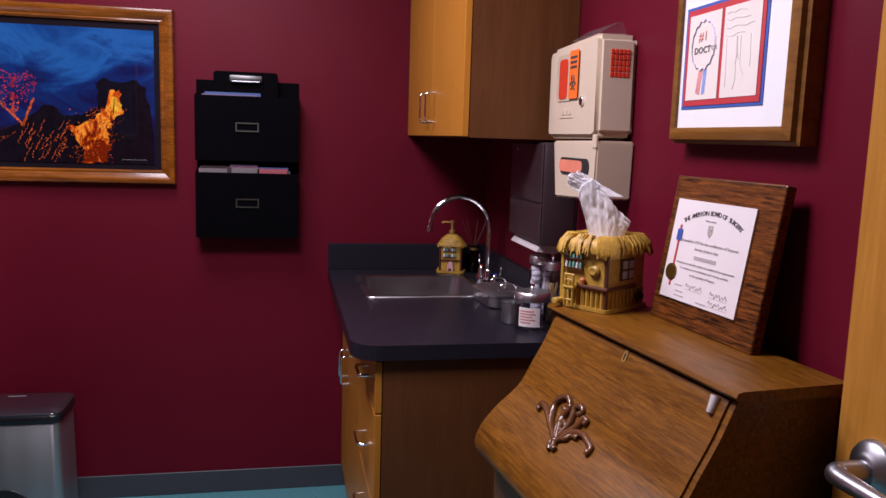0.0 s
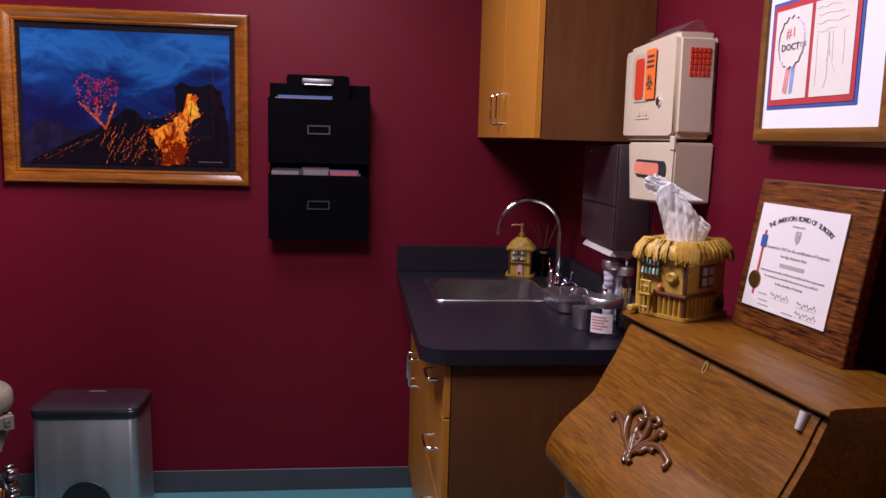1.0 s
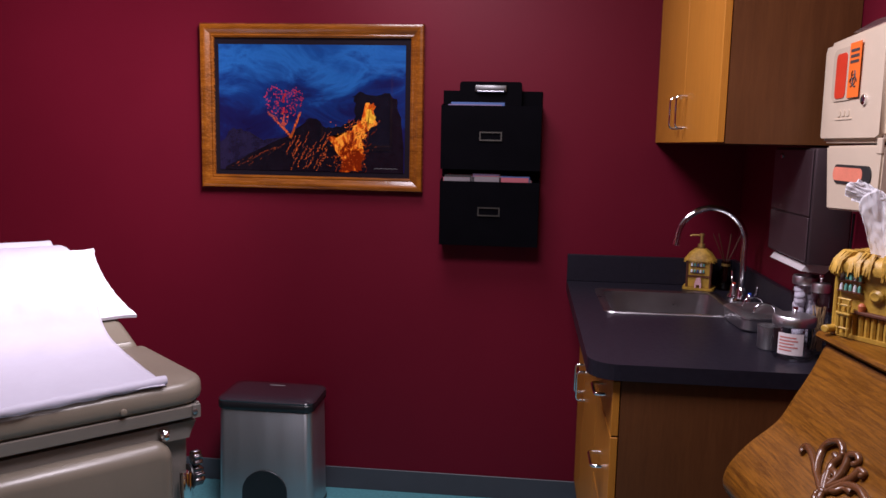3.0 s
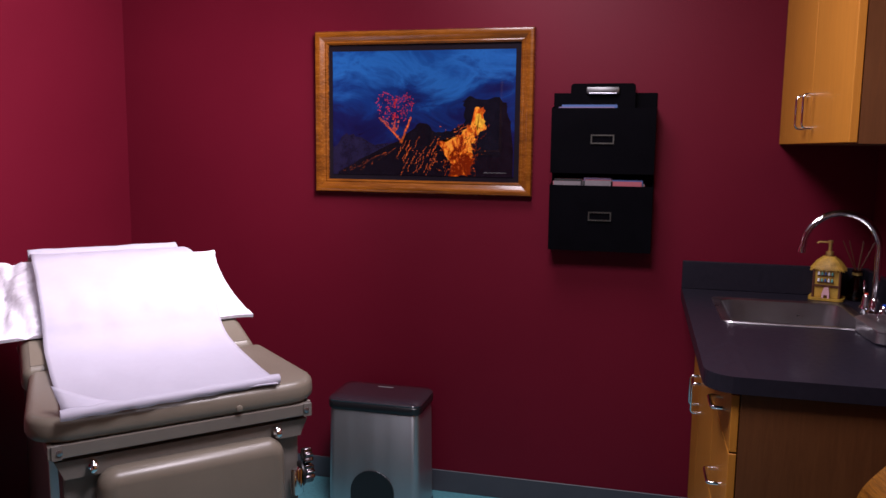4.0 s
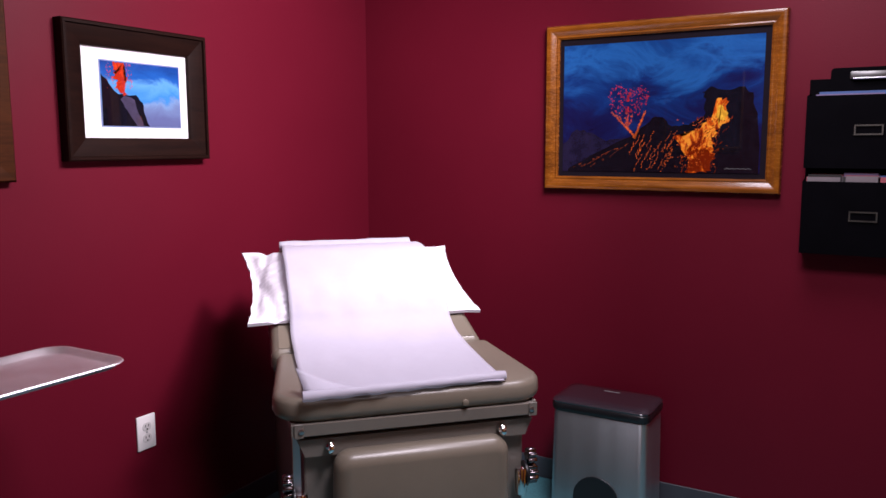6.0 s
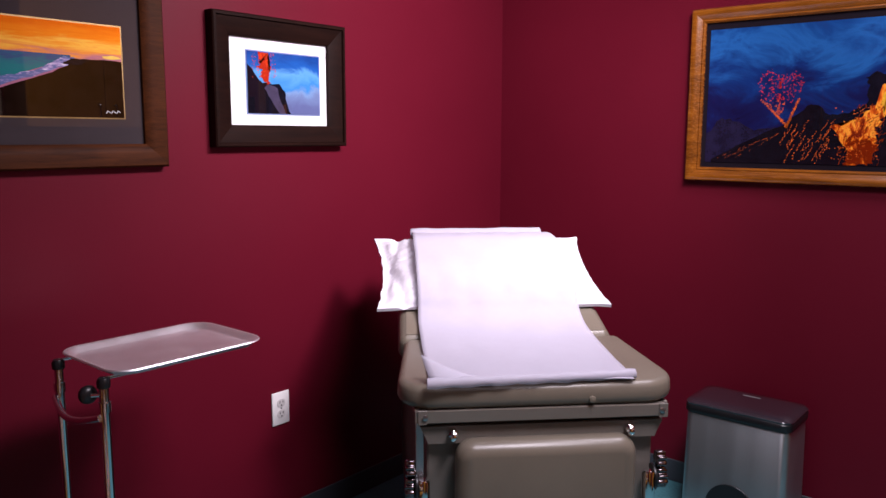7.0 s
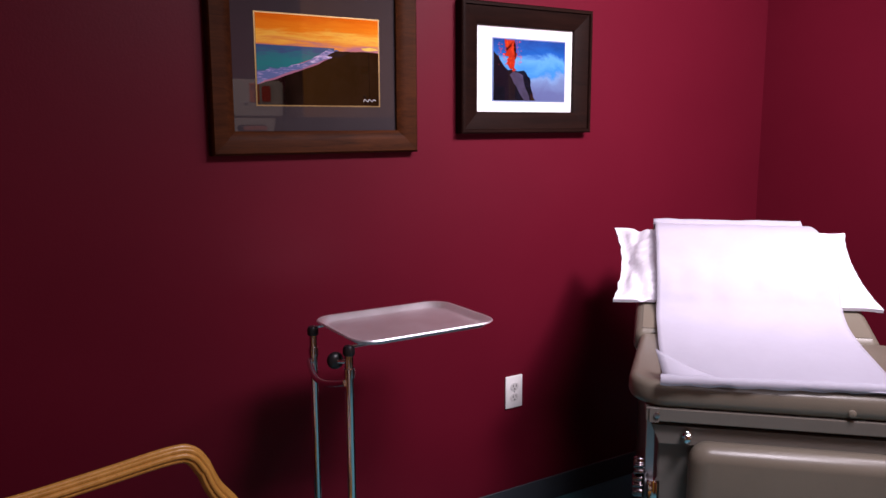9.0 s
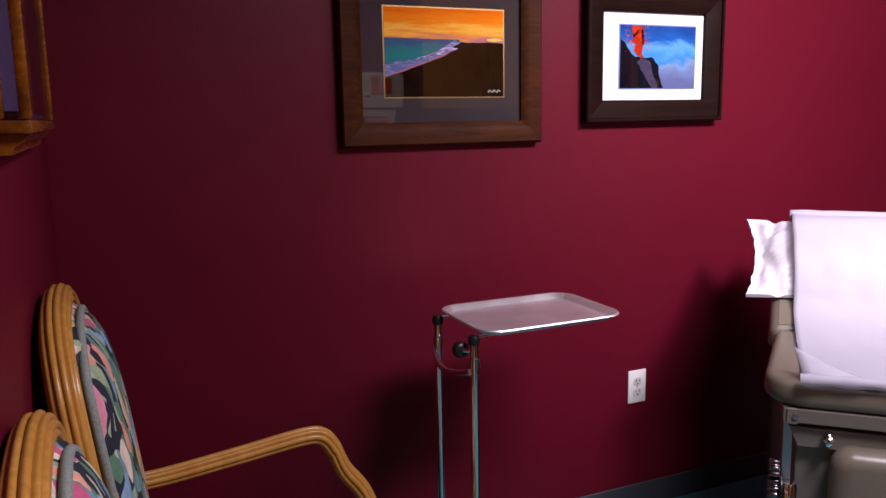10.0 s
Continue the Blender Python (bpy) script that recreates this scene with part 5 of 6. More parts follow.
bm = cushion(bmesh.new(), taper(-0.054, 0.335, 0.692, 0.63, 0.085, 0.025, -0.008), 0.757, 0.835, 0.022)
for v in bm.verts:
    v.co.z -= 0.02 * (0.335 - v.co.y) / 0.39 if v.co.z > 0.785 else 0.0
part("seat_cushion", bm, LEATHER, exam, "smooth taupe vinyl seat pad", 60)
bm = cushion(bmesh.new(), taper(0.0, 0.66, 0.63, 0.58, 0.025, 0.10, -0.02), -0.085, 0.0, 0.034)
bmesh.ops.transform(bm, matrix=pose(0, 0.338, 0.832, 20.5), verts=bm.verts)
part("back_cushion", bm, LEATHER, exam, "smooth taupe vinyl backrest", 60)
part("cabinet_body", boxed(-0.285, 0.285, -0.014, 1.15, 0.10, 0.668, bevel=0.006), TABLEBODY, exam)
part("plinth", boxed(-0.25, 0.25, 0.06, 1.1, 0.0, 0.099), BLACK, exam)
part("apron", loft(bmesh.new(), [[(x, y, z) for x, y in ((-w, -0.036), (w, -0.036), (w, 1.14), (-w, 1.14))] for w, z in ((0.283, 0.6685), (0.287, 0.68), (0.302, 0.712))], True, True, True), TABLEBODY, exam, "tapered enamel apron", 30)
part("top_plate", boxed(-0.30, 0.30, -0.02, 1.1, 0.7125, 0.7635, bevel=0.003), TABLEBODY, exam)
bm = bmesh.new()
add_box(bm, -0.316, 0.302, -0.052, -0.032, 0.726, 0.757, bevel=0.002)
rail = part("front_rail", bm, plain("rail_enamel", (0.24, 0.215, 0.185), 0.32, 0.4, vary=0.05), exam)
for s in (-1, 1):
    part("side_rail", boxed(s * 0.31 - 0.006, s * 0.31 + 0.004, -0.032, 0.5, 0.728, 0.757, bevel=0.002), plain("side_rail_enamel", (0.28, 0.25, 0.22), 0.35, 0.4), exam)
    part("bolt", lathe(bmesh.new(), [(0.007, -0.056), (0.007, -0.059), (0.004, -0.060)], 10, (s * 0.292, 0, 0.742), "Y"), NICKEL, rail, "", 40)
    part("end_cap", boxed(s * 0.297 - 0.012, s * 0.297 + 0.010, -0.0562, -0.0522, 0.724, 0.759, bevel=0.001, seg=1), TABLEBODY, rail)
part("pad_button", lathe(bmesh.new(), [(0.009, -0.052), (0.008, -0.060), (0.004, -0.062)], 12, (0.115, 0, 0.775), "Y"), LEATHER, exam, "", 50)
pad = part("front_pad", cushion(bmesh.new(), (lambda i: [(x, y) for x, y in round_rect(0.447 - 2 * i, 0.40 - 2 * i, max(0.004, 0.045 - i), 6, 0.004, 0)]), 0.0, 0.075, 0.036), LEATHER, exam, "padded vinyl front panel", 60)
pad.matrix_basis = pose(0, -0.0145, 0.485, 90)
for sx in (-0.224, 0.214):
    pn = part("hinge_pin", lathe(bmesh.new(), [(0.011, -0.03), (0.011, -0.056), (0.007, -0.06)], 14, (sx, 0, 0.697), "Y"), CHROME, exam, "", 40)
    part("pin_head", lathe(bmesh.new(), [(0.013, sx - 0.006 * 1), (0.015, sx - 0.002), (0.013, sx + 0.006)], 12, (0, -0.054, 0.693), "X"), CHROME, pn, "", 40)
# Chrome darkened: a reddish-brown reflection is put into its colour.
CLAMPMETAL = plain("chrome_dark_reflection", (0.22, 0.19, 0.2), 0.22, 1.0, vary=0.08)
for s in (-1, 1):
    if s < 0:
        part("stirrup_track", boxed(-0.313, -0.293, -0.028, -0.008, 0.40, 0.722, bevel=0.002), NICKEL, exam)
    kx = 0.328 if s < 0 else 0.30
    k0 = part("clamp_body", lathe(bmesh.new(), [(0.016, 0.515), (0.017, 0.52), (0.017, 0.578), (0.014, 0.584), (0.008, 0.585)], 18, (s * (kx - 0.032), -0.045, 0)), CHROME, exam, "chrome stirrup clamp", 40)
    bm = bmesh.new()
    loft(bm, [[(s * kx + dx, -0.03 + q * (0.024 + 0.004 * math.cos(9 * a)) * math.cos(a), 0.56 + q * (0.024 + 0.004 * math.cos(9 * a)) * math.sin(a)) for a in [2 * math.pi * k / 72 for k in range(72)]]
              for dx, q in ((-0.012, 0.85), (-0.009, 1.0), (0.013, 1.0), (0.017, 0.85))], True, True, True)
    part("clamp_knob", bm, CLAMPMETAL, k0, "fluted chrome knob", 60)
    part("knob_washer", lathe(bmesh.new(), [(0.033, s * (kx - 0.016) - 0.003), (0.034, s * (kx - 0.016)), (0.033, s * (kx - 0.016) + 0.003)], 20, (0, -0.03, 0.56), "X"), BLACK, k0, "", 40)
    bm = bmesh.new()
    loft(bm, [[(s * kx + dx, -0.03 + q * (0.019 + 0.0035 * math.cos(7 * a)) * math.cos(a), 0.606 + q * (0.019 + 0.0035 * math.cos(7 * a)) * math.sin(a)) for a in [2 * math.pi * k / 70 for k in range(70)]]
              for dx, q in ((-0.01, 0.85), (-0.007, 1.0), (0.011, 1.0), (0.014, 0.85))], True, True, True)
    part("clamp_knob", bm, CLAMPMETAL, k0, "fluted chrome knob", 60)

CA, SA = math.cos(radians(20.5)), math.sin(radians(20.5))


def on_back(s, lift):
    return 0.338 + s * CA - lift * SA, 0.832 + s * SA + lift * CA


# pillow in a quilted disposable cover
pil = thing("pillow", TABLE, "white pillow in a quilted cover on the backrest", "pillow")
bm = bmesh.new()
N = 72
PWID, PLEN = 0.70, 0.44


def pillow_point(i, j, side):
    u, v = -1 + 2 * i / N, -1 + 2 * j / N
    a, c = min(1.0, abs(u) / 0.94), min(1.0, abs(v) / 0.92)
    e = max(0.0, (1 - a ** 3)) ** 0.55 * max(0.0, (1 - c ** 3)) ** 0.55
    wr = abs(noise.noise((u * 7, v * 3 + u * 2, 4))) * 0.012 * (1 - e) + abs(noise.noise((u * 3, v * 9, 6))) * 0.006
    th = 0.008 + 0.066 * e + 0.007 * noise.noise((u * 3, v * 3, side)) * e - wr
    x = -0.035 + u * PWID / 2 * (0.955 + 0.07 * v * v) + 0.004 * noise.noise((v * 6, u, 5))
    s = 0.355 + v * PLEN / 2 * (0.94 + 0.07 * u * u) + 0.006 * noise.noise((u * 5, v, 9))
    if abs(u) == 1 or abs(v) == 1:
        th = 0.010
    if side > 0 and abs(u) < 0.96 and abs(v) < 0.96:
        # stitched rows and a few sharp wrinkles near the open ends
        th += 0.0012 * math.sin(v * 62) + 0.007 * max(0.0, abs(u) - 0.55) * (1 - abs(noise.noise((u * 4 + v * 5, v * 2 - u * 3, 12))) * 4)
    lift = 0.008 + (max(0.006, th) if side > 0 else 0.0)
    crease = 0.010 * math.exp(-((u + 0.93 - 0.16 * abs(v)) ** 2) / 0.0012) if side > 0 else 0
    y, z = on_back(s, max(0.006, lift - crease))
    return (x, y, z)


rows_t = [[bm.verts.new(pillow_point(i, j, 1)) for i in range(N + 1)] for j in range(N + 1)]
rows_b = [[bm.verts.new(pillow_point(i, j, -1)) for i in range(N + 1)] for j in range(N + 1)]
for j in range(N):
    for i in range(N):
        bm.faces.new((rows_t[j][i], rows_t[j][i + 1], rows_t[j + 1][i + 1], rows_t[j + 1][i]))
        bm.faces.new((rows_b[j][i], rows_b[j + 1][i], rows_b[j + 1][i + 1], rows_b[j][i + 1]))
for k in range(N):
    bm.faces.new((rows_t[0][k], rows_b[0][k], rows_b[0][k + 1], rows_t[0][k + 1]))
    bm.faces.new((rows_t[N][k], rows_t[N][k + 1], rows_b[N][k + 1], rows_b[N][k]))
    bm.faces.new((rows_t[k][0], rows_t[k + 1][0], rows_b[k + 1][0], rows_b[k][0]))
    bm.faces.new((rows_t[k][N], rows_b[k][N], rows_b[k + 1][N], rows_t[k + 1][N]))
part("cover", bm, QUILT, pil, "", 70)

# paper drawn over pillow and seat, rolled at the front
roll = thing("exam_paper", TABLE, "white exam table paper over pillow and seat, rolled end", "exam paper")
key = [(0.975, 1.00)]
key += [on_back(0.655, 0.012), on_back(0.60, 0.016), on_back(0.55, 0.05), on_back(0.46, 0.084), on_back(0.355, 0.092), on_back(0.25, 0.09), on_back(0.185, 0.07), on_back(0.14, 0.044), on_back(0.10, 0.02)]
key += [(0.37, 0.858), (0.28, 0.843), (0.15, 0.833), (0.03, 0.826), (-0.035, 0.822)]
curve_yz = [(p.x, p.y) for p in smooth_line([(y, z, 0) for y, z in key], 7)]
bm = bmesh.new()
M = 40
grid = []
for a, (y, z) in enumerate(curve_yz):
    t = a / (len(curve_yz) - 1)
    row = []
    for i in range(M + 1):
        u = -1 + 2 * i / M
        half = 0.232 + 0.018 * t
        skew = -0.02 * t * u
        wob = 0.0025 * noise.noise((u * 4, y * 9, 2)) + 0.006 * math.exp(-((y - 0.47) ** 2) / 0.002) * noise.noise((u * 5, y * 30, 7))
        edge = 0.004 * noise.noise((y * 8, u, 3))
        row.append(bm.verts.new((-0.03 + u * half + edge, y + skew, z + wob + 0.003)))
    grid.append(row)
for r0, r1 in zip(grid, grid[1:]):
    for i in range(M):
        bm.faces.new((r0[i], r0[i + 1], r1[i + 1], r1[i]))
sh = part("paper_sheet", bm, PAPER, roll, "", 70)
sol = sh.modifiers.new("thickness", "SOLIDIFY")
sol.thickness = 0.0012
bm = bmesh.new()
loops = []
for i in range(25):
    u = -1 + 2 * i / 24
    r0 = 0.0125 + 0.0015 * math.sin(i * 1.7)
    loops.append([(-0.03 + u * 0.258, -0.048 + 0.016 * u + r0 * math.cos(a), 0.829 + r0 * math.sin(a)) for a in [2 * math.pi * k / 14 for k in range(14)]])
loft(bm, loops, True, True, True)
part("rolled_end", bm, PAPER, roll, "", 60)
bm = bmesh.new()
fl = [[(-0.03 - 0.25 - 0.018 * t + 0.16 * q, -0.04 + 0.03 * t - 0.02 * q, 0.830 + 0.055 * t * (1 - q) ** 1.5) for q in [k / 8 for k in range(9)]] for t in [k / 5 for k in range(6)]]
loft(bm, fl, False)
flap = part("turned_corner", bm, PAPER, roll, "turned-up paper corner", 70)
flap.modifiers.new("thickness", "SOLIDIFY").thickness = 0.0012

# ---- step bin ----
bin_ = thing("step_bin", pose(-0.785, 2.79, 0) @ Matrix.Diagonal((1.03, 1.1, 1.02, 1)), "brushed steel rectangular step bin with dark plastic lid", "waste bin")
loops = [[(x, y, z) for x, y in round_rect(0.352 + d, 0.198 + d, 0.03, 5)] for d, z in ((0.014, 0.012), (0.010, 0.03), (0.0, 0.405), (-0.004, 0.408))]
part("body", loft(bmesh.new(), loops, True, True, True), BRUSHED, bin_, "", 40)
part("base_ring", loft(bmesh.new(), [[(x, y, z) for x, y in round_rect(0.37, 0.215, 0.032, 5)] for z in (0, 0.0115)], True, True, True), BLACK, bin_)
part("collar", loft(bmesh.new(), [[(x, y, z) for x, y in round_rect(0.364 + d, 0.21 + d, 0.034, 5)] for d, z in ((-0.006, 0.4085), (0.0, 0.412), (0.002, 0.434), (-0.004, 0.438))], True, True, True), BLACK, bin_, "", 40)
LIDMAT = plain("lid_gloss", (0.03, 0.022, 0.03), 0.12, vary=0.08, relief=0.02, coat=1.0)
part("lid", loft(bmesh.new(), [[(x, y, z) for x, y in round_rect(0.362 + d, 0.208 + d, 0.034, 6)] for d, z in ((0.0, 0.4385), (0.003, 0.444), (-0.012, 0.453), (-0.06, 0.457), (-0.12, 0.4575))], True, True, True), LIDMAT, bin_, "glossy dark lid", 50)
part("lid_mark", boxed(-0.03, 0.03, 0.045, 0.05, 0.4572, 0.4580), plain("lid_print", (0.3, 0.3, 0.3), 0.5), bin_)
arch = [(0.085, 0.012)] + [(0.085 * math.cos(a), 0.095 + 0.085 * math.sin(a)) for a in [math.pi * k / 14 for k in range(15)]] + [(-0.085, 0.012)]
part("pedal_recess", prism(bmesh.new(), arch, -0.108, -0.095), BLACK, bin_, "black arched pedal recess")
part("pedal", boxed(-0.05, 0.05, -0.15, -0.109, 0.02, 0.032, bevel=0.004), BLACK, bin_)

# ---- instrument stand ----
stand = thing("instrument_stand", pose(0, 0, 0), "steel instrument tray on a two-post chrome stand", "instrument stand")
tx0, tx1, ty0, ty1, tz = -1.735, -1.45, 0.797, 1.187, 0.9
cx, cy, tw, td = (tx0 + tx1) / 2, (ty0 + ty1) / 2, tx1 - tx0, ty1 - ty0
tl = []
for d, z, r in ((-0.022, tz - 0.0135, 0.05), (-0.012, tz - 0.011, 0.05), (-0.004, tz, 0.055), (0.004, tz + 0.002, 0.058), (0.006, tz - 0.001, 0.058), (0.004, tz - 0.003, 0.058), (0.0, tz - 0.002, 0.055), (-0.01, tz - 0.013, 0.05), (-0.022, tz - 0.0155, 0.05)):
    tl.append([(x, y, z) for x, y in round_rect(tw + 2 * d, td + 2 * d, r, 7, cx, cy)])
tray = part("tray", loft(bmesh.new(), tl, True, True, True), TRAYSTEEL, stand, "brushed stainless tray with rolled rim", 50)
bm = bmesh.new()
PY = 0.788
for x in (-1.713, -1.497):
    post = part("post", tube(bmesh.new(), [(x, PY, 0.03), (x, PY, 0.865)], 0.0105, 14), CHROME, stand, "", 60)
    part("post_cap", lathe(bmesh.new(), [(0.0135, 0.862), (0.0145, 0.865), (0.0145, 0.877), (0.011, 0.884)], 16, (x, PY, 0)), BLACK, post, "black plastic collar", 40)
part("tray_frame", tube(bmesh.new(), [(-1.713, PY, 0.8815), (-1.713, 1.17, 0.8815), (-1.497, 1.17, 0.8815), (-1.497, PY, 0.8815)], 0.0035, 8), CHROME, stand)
bow = [(-1.713 + 0.216 * t, PY - 0.012 - 0.02 * math.sin(math.pi * t), 0.795 - 0.02 * math.sin(math.pi * t)) for t in [k / 14 for k in range(15)]]
part("brace", tube(bmesh.new(), bow, 0.008, 10, 1.0), CHROME, stand, "", 60)
for x in (-1.713, -1.497):
    part("brace_clip", lathe(bmesh.new(), [(0.0135, 0.83), (0.0135, 0.807)], 14, (x, PY, 0)), CHROME, stand, "", 40)
kb = part("clamp_knob", lathe(bmesh.new(), [(0.010, -1.514), (0.019, -1.519), (0.021, -1.527), (0.019, -1.533), (0.008, -1.535)], 20, (0, PY - 0.022, 0.845), "X"), BLACK, stand, "black clamp knob", 50)
part("clamp_screw", tube(bmesh.new(), [(-1.501, PY, 0.845), (-1.516, PY - 0.02, 0.845)], 0.005, 8), CHROME, kb)
part("foot_rail", tube(bmesh.new(), [(-1.713, PY, 0.03), (-1.715, PY + 0.02, 0.02), (-1.715, 1.235, 0.02)], 0.012, 12), CHROME, stand, "", 60)
part("foot_rail", tube(bmesh.new(), [(-1.497, PY, 0.03), (-1.495, PY + 0.02, 0.02), (-1.495, 1.235, 0.02)], 0.012, 12), CHROME, stand, "", 60)
part("foot_bar", tube(bmesh.new(), [(-1.713, PY, 0.03), (-1.497, PY, 0.03)], 0.011, 12), CHROME, stand, "", 60)
for x in (-1.715, -1.495):
    for y in (0.825, 1.215):
        part("caster", lathe(bmesh.new(), [(0.008, x - 0.008), (0.0095, x - 0.004), (0.0095, x + 0.004), (0.008, x + 0.008)], 14, (0, y, 0.0095), "X"), BLACK, stand)

# ---- armchairs by the door wall ----


def floral(name):
    m, nt, b = node_mat(name)
    v = coords(nt, (1, 1, 0.75))
    warp = nt.nodes.new("ShaderNodeTexNoise")
    warp.inputs["Scale"].default_value = 9.0
    nt.links.new(v, warp.inputs["Vector"])
    mixv = nt.nodes.new("ShaderNodeMix")
    mixv.data_type = "VECTOR"
    mixv.inputs["Factor"].default_value = 0.12
    nt.links.new(v, mixv.inputs["A"])
    nt.links.new(warp.outputs["Color"], mixv.inputs["B"])

    def petals(scale, stretch, stops, randomness=1.0):
        mp = nt.nodes.new("ShaderNodeMapping")
        mp.inputs["Scale"].default_value = stretch
        mp.inputs["Rotation"].default_value = (0.5, 0.3, 0.6)
        nt.links.new(mixv.outputs["Result"], mp.inputs["Vector"])
        vo = nt.nodes.new("ShaderNodeTexVoronoi")
        vo.inputs["Scale"].default_value = scale
        vo.inputs["Randomness"].default_value = randomness
        nt.links.new(mp.outputs[0], vo.inputs["Vector"])
        sep = nt.nodes.new("ShaderNodeSeparateColor")
        nt.links.new(vo.outputs["Color"], sep.inputs[0])
        r = nt.nodes.new("ShaderNodeValToRGB")
        r.color_ramp.interpolation = "CONSTANT"
        e = r.color_ramp.elements
        e[0].position, e[0].color = stops[0][0], (*stops[0][1], 1)
        e[1].position, e[1].color = stops[1][0], (*stops[1][1], 1)
        for p, c in stops[2:]:
            e.new(p).color = (*c, 1)
        nt.links.new(sep.outputs[0], r.inputs[0])
        return r.outputs[0], vo.outputs["Distance"]

    leaf, _ = petals(60.0, (1.0, 1.0, 0.3), [(0.0, (0.012, 0.016, 0.03)), (0.34, (0.10, 0.22, 0.14)), (0.5, (0.32, 0.42, 0.26)), (0.62, (0.012, 0.016, 0.03)), (0.76, (0.55, 0.52, 0.36)), (0.88, (0.16, 0.3, 0.36))])
    bloom, dist = petals(27.0, (1, 1, 0.75), [(0.0, (0.58, 0.10, 0.22)), (0.22, (0.78, 0.32, 0.22)), (0.42, (0.78, 0.66, 0.55)), (0.58, (0.72, 0.42, 0.08)), (0.7, (0.72, 0.28, 0.36)), (0.88, (0.25, 0.42, 0.6))])
    shade = noise_tex(nt, v, 60, 4)
    mask = nt.nodes.new("ShaderNodeMath")
    mask.operation = "LESS_THAN"
    nt.links.new(maths(nt, "ADD", dist, maths(nt, "MULTIPLY", shade, 0.35)), mask.inputs[0])
    mask.inputs[1].default_value = 0.60
    mx = nt.nodes.new("ShaderNodeMix")
    mx.data_type = "RGBA"
    nt.links.new(mask.outputs[0], mx.inputs["Factor"])
    nt.links.new(leaf, mx.inputs["A"])
    nt.links.new(bloom, mx.inputs["B"])
    mu = nt.nodes.new("ShaderNodeMix")
    mu.data_type, mu.blend_type = "RGBA", "MULTIPLY"
    mu.inputs["Factor"].default_value = 0.7
    nt.links.new(mx.outputs["Result"], mu.inputs["A"])
    nt.links.new(ramp(nt, shade, [(0.3, (0.55, 0.55, 0.55)), (0.65, (1, 1, 1))]), mu.inputs["B"])
    nt.links.new(mu.outputs["Result"], b.inputs["Base Color"])
    b.inputs["Roughness"].default_value = 0.85
    weave = noise_tex(nt, v, 500, 2)
    bump(nt, b, weave, 0.25, 0.001)
    return m


FLORAL = floral("floral_upholstery")
GIMP = plain("grey_gimp_braid", (0.22, 0.25, 0.23), 0.85, vary=0.35, scale=300, fine=700, relief=0.5)


def reeded(bm, pts, r, ribs=9, n=54, depth=0.13, closed=False, deep=1.0):
    """A moulded rail: a bar with ribs running along it."""
    pts = [Vector(p) for p in pts]
    rs = r if isinstance(r, (list, tuple)) else [r] * len(pts)
    loops, side = [], None
    L = len(pts)
    for i, p in enumerate(pts):
        d = (pts[(i + 1) % L if closed else min(i + 1, L - 1)] - pts[(i - 1) % L if closed else max(i - 1, 0)]).normalized()
        if side is None:
            side = (Vector((1, 0, 0)) - d * d.x).normalized() if abs(d.x) < 0.9 else (Vector((0, 1, 0)) - d * d.y).normalized()
        side = (side - d * side.dot(d)).normalized()
        up = d.cross(side)
        loop = []
        for k in range(n):
            a = 2 * math.pi * k / n
            q = rs[i] * (1 - depth + depth * abs(math.cos(ribs * a / 2)) ** 0.7 * 1.6)
            v = (side * math.cos(a) + up * math.sin(a)) * q
            v.y *= deep
            loop.append(p + v)
        loops.append(loop)
    if closed:
        loops.append(loops[0])
        loft(bm, loops, True)
        bmesh.ops.remove_doubles(bm, verts=bm.verts, dist=1e-6)
    else:
        loft(bm, loops, True, True, True)
    return bm


